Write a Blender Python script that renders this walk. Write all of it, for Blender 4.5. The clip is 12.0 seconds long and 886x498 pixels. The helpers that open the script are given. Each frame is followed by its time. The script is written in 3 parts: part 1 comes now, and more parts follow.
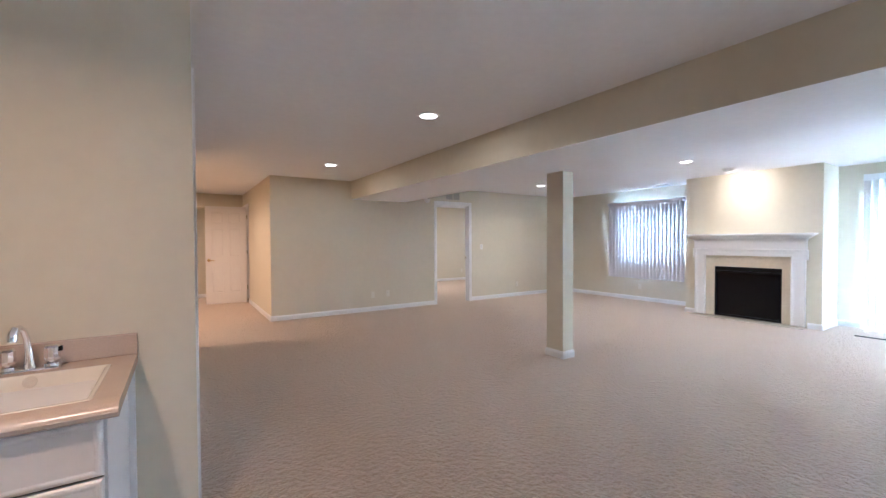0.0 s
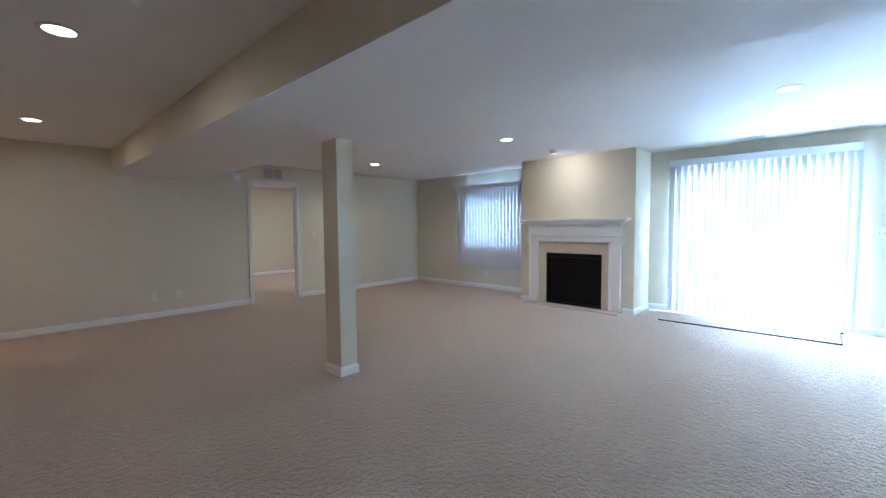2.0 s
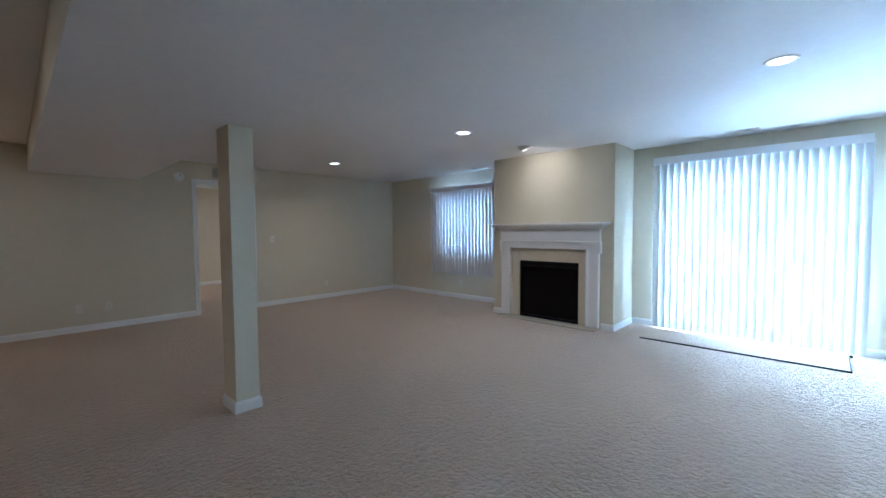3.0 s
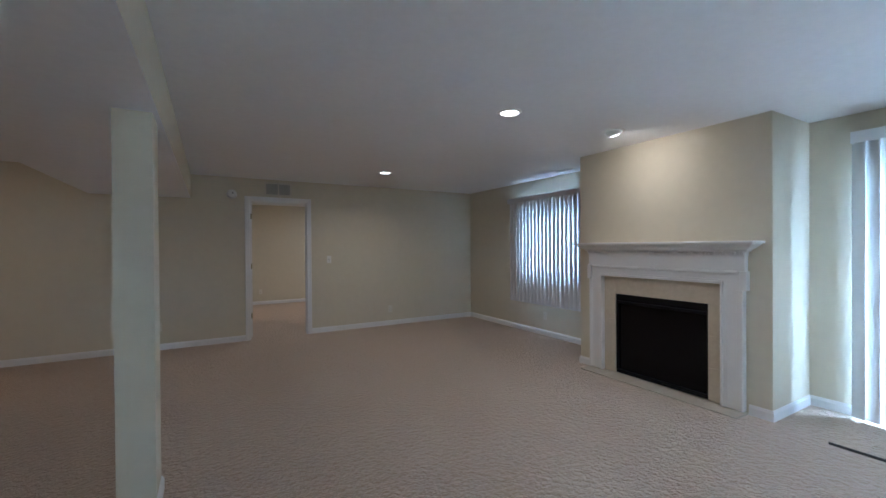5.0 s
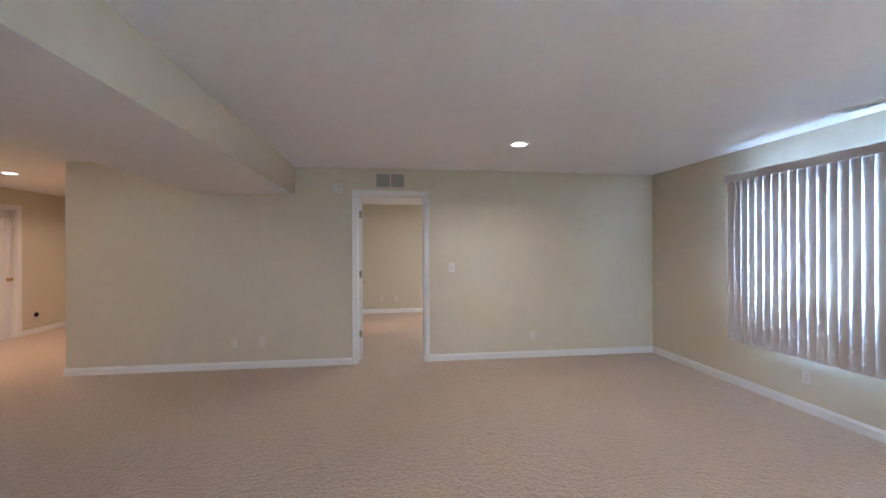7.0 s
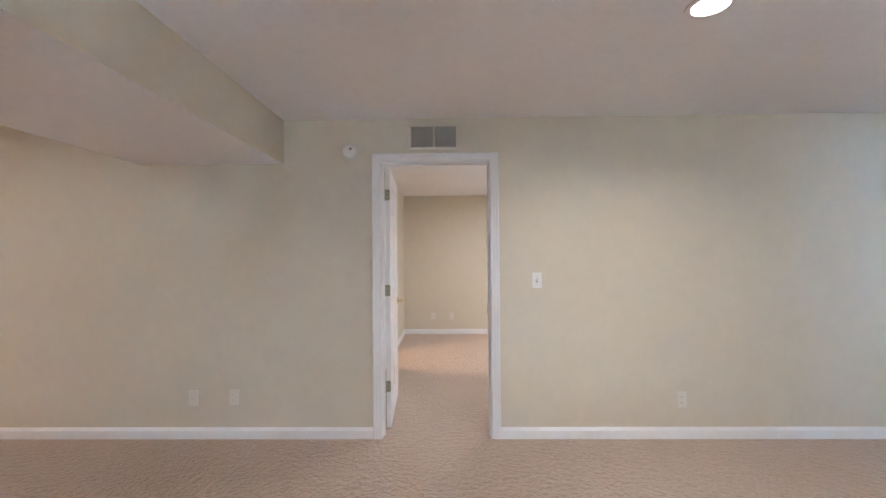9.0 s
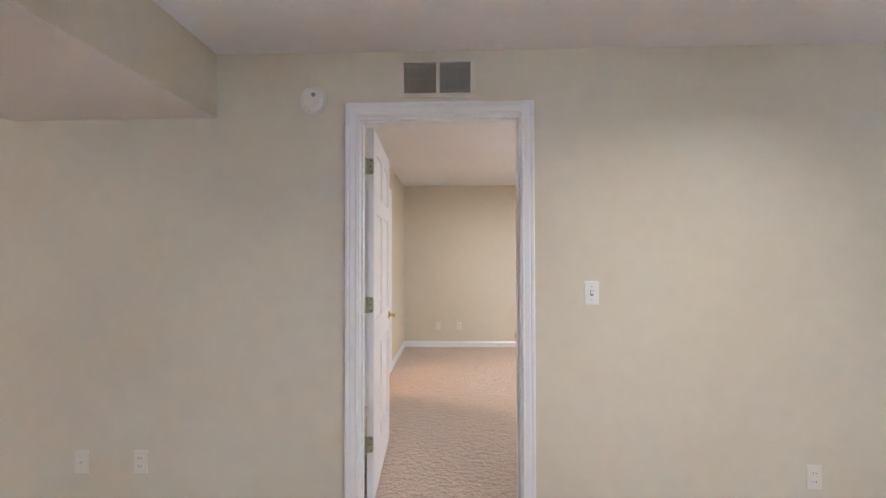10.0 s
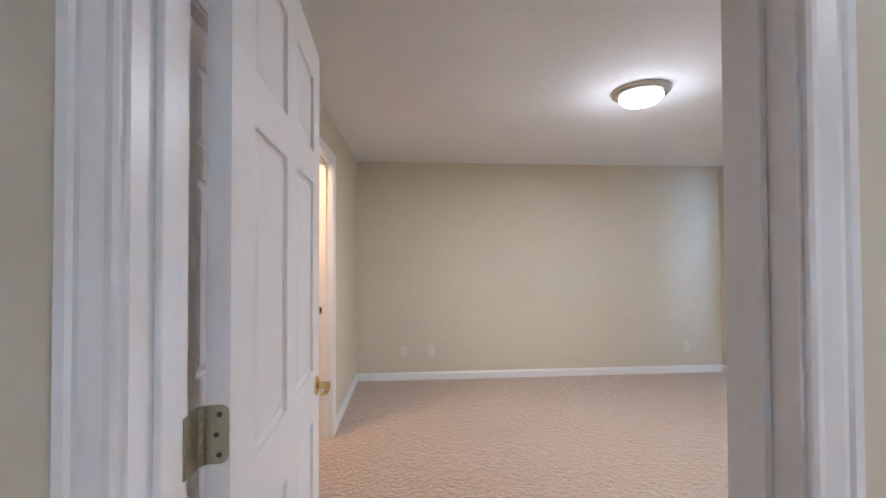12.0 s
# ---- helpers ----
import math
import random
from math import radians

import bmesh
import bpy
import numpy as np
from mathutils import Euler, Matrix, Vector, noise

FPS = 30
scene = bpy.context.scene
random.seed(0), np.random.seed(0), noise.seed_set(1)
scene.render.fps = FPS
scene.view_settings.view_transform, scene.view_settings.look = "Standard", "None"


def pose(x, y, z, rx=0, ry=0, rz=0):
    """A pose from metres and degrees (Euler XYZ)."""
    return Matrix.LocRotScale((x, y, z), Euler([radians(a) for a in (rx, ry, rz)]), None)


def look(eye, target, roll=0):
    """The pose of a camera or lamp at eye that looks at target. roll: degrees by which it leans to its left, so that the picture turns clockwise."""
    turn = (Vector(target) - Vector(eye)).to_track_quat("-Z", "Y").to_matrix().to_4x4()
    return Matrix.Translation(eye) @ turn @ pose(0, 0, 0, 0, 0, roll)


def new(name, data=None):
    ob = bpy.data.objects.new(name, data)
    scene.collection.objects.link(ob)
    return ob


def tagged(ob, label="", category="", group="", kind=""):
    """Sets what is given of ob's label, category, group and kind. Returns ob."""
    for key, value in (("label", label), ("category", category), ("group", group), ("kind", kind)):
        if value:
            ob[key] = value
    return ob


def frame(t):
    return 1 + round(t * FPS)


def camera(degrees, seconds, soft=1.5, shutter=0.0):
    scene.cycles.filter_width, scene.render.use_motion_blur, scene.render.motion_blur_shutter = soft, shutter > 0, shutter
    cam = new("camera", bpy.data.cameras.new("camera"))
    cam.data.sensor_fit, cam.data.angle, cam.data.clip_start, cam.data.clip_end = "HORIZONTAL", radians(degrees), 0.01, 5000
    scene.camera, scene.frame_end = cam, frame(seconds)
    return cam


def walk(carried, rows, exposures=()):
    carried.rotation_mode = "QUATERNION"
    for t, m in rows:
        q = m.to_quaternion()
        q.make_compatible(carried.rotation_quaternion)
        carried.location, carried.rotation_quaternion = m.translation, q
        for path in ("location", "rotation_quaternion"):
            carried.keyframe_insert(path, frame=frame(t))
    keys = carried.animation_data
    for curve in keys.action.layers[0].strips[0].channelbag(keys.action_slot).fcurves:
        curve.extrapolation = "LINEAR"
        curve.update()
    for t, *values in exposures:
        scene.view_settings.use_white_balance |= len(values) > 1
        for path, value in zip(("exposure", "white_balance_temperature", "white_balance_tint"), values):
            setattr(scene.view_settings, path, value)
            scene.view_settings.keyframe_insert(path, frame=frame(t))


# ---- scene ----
PATH = [
    (0, (0.502, 0.592, 1.292), (1.589, 2.271, 1.252), -0.3),
    (0.5, (0.818, 0.65, 1.294), (2.118, 2.168, 1.211), -0.3),
    (1, (1.178, 0.644, 1.298), (2.588, 2.058, 1.187), -0.4),
    (1.5, (1.628, 0.593, 1.312), (3.079, 1.965, 1.192), -0.5),
    (2, (2.049, 0.579, 1.306), (3.514, 1.934, 1.188), -0.5),
    (2.5, (2.488, 0.549, 1.303), (3.956, 1.902, 1.187), -0.5),
    (2.7, (2.664, 0.54, 1.296), (4.132, 1.894, 1.187), -0.5),
    (4.3, (3.936, 0.758, 1.331), (5.136, 2.358, 1.315), -0.3),
    (4.5, (4.054, 0.803, 1.343), (5.194, 2.446, 1.325), -0.5),
    (5, (4.385, 1.054, 1.353), (5.381, 2.788, 1.34), -0.4),
    (5.5, (4.688, 1.339, 1.342), (5.497, 3.168, 1.336), -0.3),
    (6, (4.955, 1.712, 1.365), (5.556, 3.62, 1.356), -0.5),
    (6.5, (5.132, 2.098, 1.38), (5.573, 4.049, 1.373), -0.6),
    (7, (5.264, 2.6, 1.388), (5.53, 4.583, 1.388), -0.2),
    (7.5, (5.316, 3.088, 1.372), (5.447, 5.083, 1.4), -0.3),
    (7.7, (5.329, 3.257, 1.368), (5.42, 5.255, 1.396), -0.5),
    (9.5, (5.407, 5.118, 1.347), (5.356, 7.117, 1.376), -0.2),
    (10, (5.379, 5.588, 1.343), (5.314, 7.587, 1.373), -0.1),
    (10.5, (5.34, 6.041, 1.322), (5.275, 8.039, 1.365), -0.1),
    (11, (5.272, 6.454, 1.332), (5.219, 8.453, 1.368), -0.3),
    (11.5, (5.218, 6.796, 1.337), (5.187, 8.795, 1.378), -0.2),
    (11.8, (5.204, 7.004, 1.335), (5.273, 9.003, 1.369), -0.3),
    (12, (5.208, 7.123, 1.341), (5.361, 9.117, 1.375), -0.2),
]
cam = camera(95.0, 12.0)
scene.view_settings.exposure = 0.0
EXPOSURES = [(0.0, 1.63, 4930, 12), (1.5, 1.12, 4800, 8), (2.5, 0.46, 4700, 6), (4.5, 0.0, 4750, 7), (5.5, 0.34, 5050, 9),
             (6.5, 1.0, 4960, 11), (7.5, 1.38, 5080, 12), (9.5, 1.73, 4970, 12), (10.5, 1.7, 5000, 12), (11.5, 1.52, 4800, 11), (12.0, 1.42, 4760, 11)]
walk(cam, [(t, look(e, g, r)) for t, e, g, r in PATH], EXPOSURES)

# ---- world, sun and daylight ----
world = bpy.data.worlds.new("sky")
scene.world = world
world.use_nodes = True
wn = world.node_tree
wn.nodes.clear()
sky = wn.nodes.new("ShaderNodeTexSky")
sky.sky_type, sky.sun_disc = "NISHITA", False
sky.sun_elevation, sky.sun_rotation = radians(50), radians(-60)
bg = wn.nodes.new("ShaderNodeBackground")
bg.inputs["Strength"].default_value = 0.15
wo = wn.nodes.new("ShaderNodeOutputWorld")
wn.links.new(sky.outputs["Color"], bg.inputs["Color"])
wn.links.new(bg.outputs["Background"], wo.inputs["Surface"])

H = 2.365            # ceiling
DAY = (0.66, 0.84, 1.0)
WARM = (1.0, 0.775, 0.57)
HALL_WARM = (1.0, 0.60, 0.34)
DOOR_WATTS, WINDOW_WATTS, CAN_WATTS, WASH_WATTS = 1180.0, 170.0, 7.2, 15.0


def lamp(name, kind, m, watts, colour, **more):
    data = bpy.data.lights.new(name, kind)
    data.energy, data.color = watts, colour
    for k, v in more.items():
        if k == "size":
            data.size = v
        elif k == "size_y":
            data.size_y = v
        elif k == "shape":
            data.shape = v
        elif k == "spread":
            data.spread = v
        elif k == "angle":
            data.angle = v
        elif k == "spot_size":
            data.spot_size = v
        elif k == "spot_blend":
            data.spot_blend = v
        elif k == "radius":
            data.shadow_soft_size = v
    ob = new(name, data)
    ob.matrix_world = m
    return ob


lamp("sun", "SUN", look((-20, 5, 40), (0, 0, 0)), 3.0, (1.0, 0.96, 0.9), angle=radians(0.5))
# Sky above and sunlit ground below, just outside the sliding door.
lamp("sky_at_sliding_door", "AREA", look((9.22, 1.225, 1.56), (8.22, 1.225, 1.06)), DOOR_WATTS * 0.57, DAY,
     shape="RECTANGLE", size=1.9, size_y=1.25, spread=radians(120))
lamp("ground_at_sliding_door", "AREA", look((9.02, 1.225, 0.56), (8.02, 1.225, 0.74)), DOOR_WATTS * 0.43, DAY,
     shape="RECTANGLE", size=1.75, size_y=1.0, spread=radians(120))
lamp("daylight_window", "AREA", look((8.888, 5.425, 1.38), (0, 5.425, 1.38)), WINDOW_WATTS, DAY,
     shape="RECTANGLE", size=1.3, size_y=0.98, spread=radians(110))
lamp("daylight_bedroom_window", "AREA", look((8.888, 9.6, 1.38), (0, 9.6, 1.38)), 150.0, DAY,
     shape="RECTANGLE", size=1.3, size_y=0.98, spread=radians(110))


# ---- materials ----
def material(name, base, rough=0.6, metal=0.0, vary=0.06, scale=3.0, fine=60.0, bump=0.1, bump_scale=200.0,
             dist=0.002, spec=0.5, second=None, coat=0.0, stretch=(1, 1, 1)):
    """A surface with large stains and fine grain in colour, and a fine relief."""
    m = bpy.data.materials.new(name)
    m.use_nodes = True
    t = m.node_tree
    b = t.nodes["Principled BSDF"]
    co = t.nodes.new("ShaderNodeTexCoord")
    mp = t.nodes.new("ShaderNodeMapping")
    mp.inputs["Scale"].default_value = stretch
    t.links.new(co.outputs["Object"], mp.inputs["Vector"])
    big, small = t.nodes.new("ShaderNodeTexNoise"), t.nodes.new("ShaderNodeTexNoise")
    big.inputs["Scale"].default_value, big.inputs["Detail"].default_value = scale, 4
    small.inputs["Scale"].default_value, small.inputs["Detail"].default_value = fine, 3
    for n in (big, small):
        t.links.new(mp.outputs["Vector"], n.inputs["Vector"])
    add = t.nodes.new("ShaderNodeMath")
    add.operation = "ADD"
    t.links.new(big.outputs["Fac"], add.inputs[0])
    t.links.new(small.outputs["Fac"], add.inputs[1])
    ramp = t.nodes.new("ShaderNodeMapRange")
    ramp.inputs["From Min"].default_value, ramp.inputs["From Max"].default_value = 0.6, 1.4
    t.links.new(add.outputs[0], ramp.inputs["Value"])
    mix = t.nodes.new("ShaderNodeMix")
    mix.data_type = "RGBA"
    lo = second or tuple(c * (1 - vary * 2) for c in base)
    hi = tuple(min(1, c * (1 + vary)) for c in base)
    mix.inputs[6].default_value, mix.inputs[7].default_value = (*lo, 1), (*hi, 1)
    t.links.new(ramp.outputs["Result"], mix.inputs[0])
    t.links.new(mix.outputs[2], b.inputs["Base Color"])
    b.inputs["Roughness"].default_value, b.inputs["Metallic"].default_value = rough, metal
    b.inputs["Specular IOR Level"].default_value = spec
    b.inputs["Coat Weight"].default_value = coat
    if bump:
        n = t.nodes.new("ShaderNodeTexNoise")
        n.inputs["Scale"].default_value, n.inputs["Detail"].default_value = bump_scale, 3
        t.links.new(mp.outputs["Vector"], n.inputs["Vector"])
        bp = t.nodes.new("ShaderNodeBump")
        bp.inputs["Strength"].default_value, bp.inputs["Distance"].default_value = bump, dist
        t.links.new(n.outputs["Fac"], bp.inputs["Height"])
        t.links.new(bp.outputs["Normal"], b.inputs["Normal"])
    return m


def glow(name, colour, strength):
    m = bpy.data.materials.new(name)
    m.use_nodes = True
    b = m.node_tree.nodes["Principled BSDF"]
    b.inputs["Base Color"].default_value = (0.8, 0.8, 0.8, 1)
    b.inputs["Emission Color"].default_value = (*colour, 1)
    b.inputs["Emission Strength"].default_value = strength
    return m


def carpet_material():
    m = material("carpet_pile", (0.455, 0.345, 0.247), rough=0.98, vary=0.05, scale=1.3, fine=90, bump=0, spec=0.1)
    t = m.node_tree
    b = t.nodes["Principled BSDF"]
    b.inputs["Sheen Weight"].default_value = 0.8
    b.inputs["Sheen Tint"].default_value = (1.0, 0.88, 0.76, 1)
    b.inputs["Sheen Roughness"].default_value = 0.6
    co = next(n for n in t.nodes if n.type == "TEX_COORD")
    warp = t.nodes.new("ShaderNodeTexNoise")
    warp.inputs["Scale"].default_value, warp.inputs["Detail"].default_value = 30, 3
    warp.inputs["Roughness"].default_value = 0.6
    warp.inputs["Distortion"].default_value = 0.6
    t.links.new(co.outputs["Object"], warp.inputs["Vector"])
    mixer = next(n for n in t.nodes if n.type == "MIX")
    # Shade of the hollows between tufts, painted into the pile colour.
    shade = t.nodes.new("ShaderNodeMapRange")
    shade.inputs["From Min"].default_value, shade.inputs["From Max"].default_value = 0.36, 0.56
    shade.inputs["To Min"].default_value, shade.inputs["To Max"].default_value = 0.93, 1.03
    tone = t.nodes.new("ShaderNodeVectorMath")
    tone.operation = "SCALE"
    t.links.new(warp.outputs["Fac"], shade.inputs["Value"])
    t.links.new(mixer.outputs[2], tone.inputs[0])
    t.links.new(shade.outputs["Result"], tone.inputs["Scale"])
    t.links.new(tone.outputs["Vector"], b.inputs["Base Color"])
    tuft = t.nodes.new("ShaderNodeTexVoronoi")
    tuft.inputs["Scale"].default_value = 130
    t.links.new(co.outputs["Object"], tuft.inputs["Vector"])
    b1, b2 = t.nodes.new("ShaderNodeBump"), t.nodes.new("ShaderNodeBump")
    b1.inputs["Strength"].default_value, b1.inputs["Distance"].default_value = 0.55, 0.004
    b1.invert = True
    b2.inputs["Strength"].default_value, b2.inputs["Distance"].default_value = 1.0, 0.0175
    t.links.new(tuft.outputs["Distance"], b1.inputs["Height"])
    curl = t.nodes.new("ShaderNodeMapRange")
    curl.inputs["From Min"].default_value, curl.inputs["From Max"].default_value = 0.30, 0.66
    t.links.new(warp.outputs["Fac"], curl.inputs["Value"])
    t.links.new(curl.outputs["Result"], b2.inputs["Height"])
    t.links.new(b1.outputs["Normal"], b2.inputs["Normal"])
    t.links.new(b2.outputs["Normal"], b.inputs["Normal"])
    return m


def slat_material(name, colour, through_it):
    m = material(name, colour, rough=0.4, vary=0.02, scale=2, fine=30, bump=0.05)
    t = m.node_tree
    b = t.nodes["Principled BSDF"]
    tr = t.nodes.new("ShaderNodeBsdfTranslucent")
    tr.inputs["Color"].default_value = (*colour, 1)
    mx = t.nodes.new("ShaderNodeMixShader")
    mx.inputs["Fac"].default_value = through_it
    out = t.nodes["Material Output"]
    t.links.new(b.outputs["BSDF"], mx.inputs[1])
    t.links.new(tr.outputs["BSDF"], mx.inputs[2])
    t.links.new(mx.outputs["Shader"], out.inputs["Surface"])
    return m


PAINT = material("wall_paint", (0.663, 0.606, 0.473), rough=0.75, vary=0.02, scale=0.9, fine=14, bump=0.12, bump_scale=170, dist=0.0015)
CEILING = material("ceiling_texture", (0.87, 0.865, 0.865), rough=0.9, vary=0.02, scale=1.2, fine=20, bump=0.32, bump_scale=34, dist=0.005)
WHITE = material("white_trim_paint", (0.83, 0.82, 0.81), rough=0.35, vary=0.015, scale=3, fine=40, bump=0.04, bump_scale=60, dist=0.001)
DOORW = material("white_door_paint", (0.80, 0.78, 0.77), rough=0.4, vary=0.015, scale=2, fine=50, bump=0.08, bump_scale=120, dist=0.001, stretch=(1, 1, 0.15))
CARPET = carpet_material()
BINDING = material("dark_binding", (0.06, 0.055, 0.05), rough=0.9)
SLAT = slat_material("white_vinyl_slat", (0.80, 0.80, 0.79), 0.08)
# White vinyl again, its shaded look put into a darker, less translucent colour.
SHADESLAT = slat_material("shaded_vinyl_slat", (0.70, 0.685, 0.70), 0.032)
VINYL = material("white_vinyl", (0.82, 0.83, 0.84), rough=0.35, vary=0.01, bump=0.02)
MARBLE = material("beige_marble", (0.63, 0.565, 0.45), rough=0.2, vary=0.06, scale=4, fine=30, bump=0.01, second=(0.57, 0.505, 0.39))
GROUT = material("grout", (0.55, 0.49, 0.385), rough=0.9)
BLACK = material("black_metal", (0.006, 0.006, 0.007), spec=0.15, rough=0.5, vary=0.1, bump=0.05)
SOOT = material("dark_firebox", (0.010, 0.010, 0.010), rough=0.9)
BRASS = material("polished_brass", (0.75, 0.58, 0.28), rough=0.22, metal=1.0, vary=0.05)
OLDBRASS = material("dull_brass", (0.40, 0.375, 0.26), rough=0.42, metal=1.0, vary=0.12, fine=200)
CHROME = material("chrome", (0.85, 0.86, 0.88), rough=0.06, metal=1.0, vary=0.01, bump=0)
NICKEL = material("brushed_nickel", (0.55, 0.51, 0.42), rough=0.3, metal=1.0, vary=0.05)
PLASTIC = material("white_plastic", (0.80, 0.78, 0.74), rough=0.35, vary=0.01, bump=0.02)
IVORY = material("ivory_plastic", (0.66, 0.60, 0.50), rough=0.4, vary=0.01, bump=0.02)
GREYPL = material("grey_plastic", (0.30, 0.28, 0.26), rough=0.5, vary=0.04)
OVERFLOW = material("dull_grey_metal", (0.64, 0.585, 0.51), rough=0.45, metal=0.1, vary=0.05)
PLATE = material("aged_cream_plastic", (0.73, 0.69, 0.59), rough=0.35, vary=0.01, bump=0.02)
# Grille louvres and backing, darker than the ivory frame.
GRILLEGREY = material("grey_beige_grille", (0.47, 0.44, 0.385), rough=0.7, vary=0.1)
DARK = material("dark_gap", (0.02, 0.02, 0.02), rough=0.9)
LAMINATE = material("beige_laminate", (0.57, 0.465, 0.385), rough=0.25, vary=0.05, scale=8, fine=160, bump=0.02)
PORCELAIN = material("ivory_porcelain", (0.80, 0.76, 0.68), rough=0.12, vary=0.01, bump=0, coat=0.5)
CABINET = material("white_cabinet_paint", (0.78, 0.76, 0.75), rough=0.38, vary=0.015, bump=0.04)
LENS = glow("lit_lens", (1.0, 0.90, 0.76), 6.0)
GLOBE = glow("lit_globe", (1.0, 0.88, 0.70), 4.0)
CONCRETE = material("pale_concrete", (0.45, 0.44, 0.42), rough=0.9, vary=0.1, scale=0.6, fine=20, bump=0.3, bump_scale=40)
HEDGE = material("far_trees", (0.07, 0.10, 0.06), rough=0.95, vary=0.3, scale=0.5, fine=3, bump=0.5, bump_scale=2, dist=0.2)


def glass_material():
    m = bpy.data.materials.new("clear_glass")
    m.use_nodes = True
    b = m.node_tree.nodes["Principled BSDF"]
    b.inputs["Base Color"].default_value = (1, 1, 1, 1)
    b.inputs["Transmission Weight"].default_value = 1.0
    b.inputs["Roughness"].default_value = 0.0
    b.inputs["IOR"].default_value = 1.45
    return m


GLASS = glass_material()
SMOKED = material("smoked_glass", (0.004, 0.004, 0.005), rough=0.12, vary=0, bump=0, spec=0.18)


# ---- mesh helpers ----
def add_box(bm, x0, x1, y0, y1, z0, z1):
    v = [bm.verts.new((x, y, z)) for z in (z0, z1) for y in (y0, y1) for x in (x0, x1)]
    for f in ((0, 2, 3, 1), (4, 5, 7, 6), (0, 1, 5, 4), (2, 6, 7, 3), (0, 4, 6, 2), (1, 3, 7, 5)):
        bm.faces.new([v[i] for i in f])
    return v


def boxes(*spans, bevel=0.0):
    bm = bmesh.new()
    for s in spans:
        add_box(bm, *s)
    if bevel:
        bmesh.ops.bevel(bm, geom=list(bm.edges), offset=bevel, segments=2, profile=0.5, affect="EDGES")
    return bm


def finish(name, bm, mat, smooth=False):
    me = bpy.data.meshes.new(name)
    bmesh.ops.recalc_face_normals(bm, faces=bm.faces)
    if smooth:
        for f in bm.faces:
            f.smooth = True
    bm.to_mesh(me)
    bm.free()
    for m in (mat if isinstance(mat, (list, tuple)) else [mat]):
        me.materials.append(m)
    if smooth:
        me.set_sharp_from_angle(angle=radians(35))
    return me


def thing(name, label="", category="", m=None, group="", kind=""):
    ob = new(name)
    ob.empty_display_size = 0.1
    if m is not None:
        ob.matrix_world = m
    return tagged(ob, label, category, group, kind)


def part(name, bm, mat, parent, label="", smooth=False, m=None):
    ob = new(name, finish(name, bm, mat, smooth))
    ob.parent = parent
    if m is not None:
        ob.matrix_basis = m
    return tagged(ob, label)


def structure(name, bm, mat, label, category="wall"):
    return tagged(new(name, finish(name, bm, mat)), label, category, kind="structure")


def lathe(profile, steps=24, axis="z"):
    """A turned shape about z from (radius, height) points."""
    bm = bmesh.new()
    rings = []
    for r, z in profile:
        if r < 1e-5:
            rings.append([bm.verts.new((0, 0, z))])
        else:
            rings.append([bm.verts.new((r * math.cos(2 * math.pi * i / steps), r * math.sin(2 * math.pi * i / steps), z)) for i in range(steps)])
    for a, b in zip(rings, rings[1:]):
        for i in range(steps):
            j = (i + 1) % steps
            if len(a) == 1:
                bm.faces.new((a[0], b[i], b[j]))
            elif len(b) == 1:
                bm.faces.new((a[i], a[j], b[0]))
            else:
                bm.faces.new((a[i], a[j], b[j], b[i]))
    return bm


def sweep(profile, stations):
    """Stations: functions that place a profile point (u, v); the profile is closed."""
    bm = bmesh.new()
    rings = [[bm.verts.new(s(u, v)) for u, v in profile] for s in stations]
    n = len(profile)
    for a, b in zip(rings, rings[1:]):
        for i in range(n):
            j = (i + 1) % n
            bm.faces.new((a[i], a[j], b[j], b[i]))
    bm.faces.new(rings[0])
    bm.faces.new(list(reversed(rings[-1])))
    return bm


def tube(points, radius, steps=12):
    bm = bmesh.new()
    rings = []
    pts = [Vector(p) for p in points]
    for i, p in enumerate(pts):
        d = (pts[min(i + 1, len(pts) - 1)] - pts[max(i - 1, 0)]).normalized()
        a = d.orthogonal().normalized() if i == 0 else (a - d * a.dot(d)).normalized()
        b = d.cross(a)
        r = radius[i] if isinstance(radius, (list, tuple)) else radius
        rings.append([bm.verts.new(p + (a * math.cos(k * 2 * math.pi / steps) + b * math.sin(k * 2 * math.pi / steps)) * r) for k in range(steps)])
    for a0, b0 in zip(rings, rings[1:]):
        for k in range(steps):
            j = (k + 1) % steps
            bm.faces.new((a0[k], a0[j], b0[j], b0[k]))
    bm.faces.new(rings[0])
    bm.faces.new(list(reversed(rings[-1])))
    return bm


BASE_PROFILE = [(0, 0), (0, 0.013), (0.062, 0.013), (0.068, 0.009), (0.076, 0.007), (0.083, 0.003), (0.083, 0)]


def baseboard(name, a, b, n, e0=0, e1=0, label="white painted baseboard along the foot of the beige wall"):
    """From a to b on the floor, n: the way out of the wall; e: 1 an outer corner, -1 an inner one, 0 a square end."""
    a, b, n = Vector((*a, 0)), Vector((*b, 0)), Vector((*n, 0))
    d = (b - a).normalized()
    bm = sweep([(u, v) for u, v in BASE_PROFILE], [
        lambda u, v: a - d * v * e0 + n * v + Vector((0, 0, u)),
        lambda u, v: b + d * v * e1 + n * v + Vector((0, 0, u))])
    return structure(name, bm, WHITE, label, "baseboard")


CASE_PROFILE = [(0, -0.002), (0, 0.009), (0.005, 0.012), (0.014, 0.0105), (0.024, 0.0125), (0.036, 0.0145), (0.043, 0.0135),
                (0.048, 0.0170), (0.059, 0.0175), (0.063, 0.014), (0.063, -0.002)]


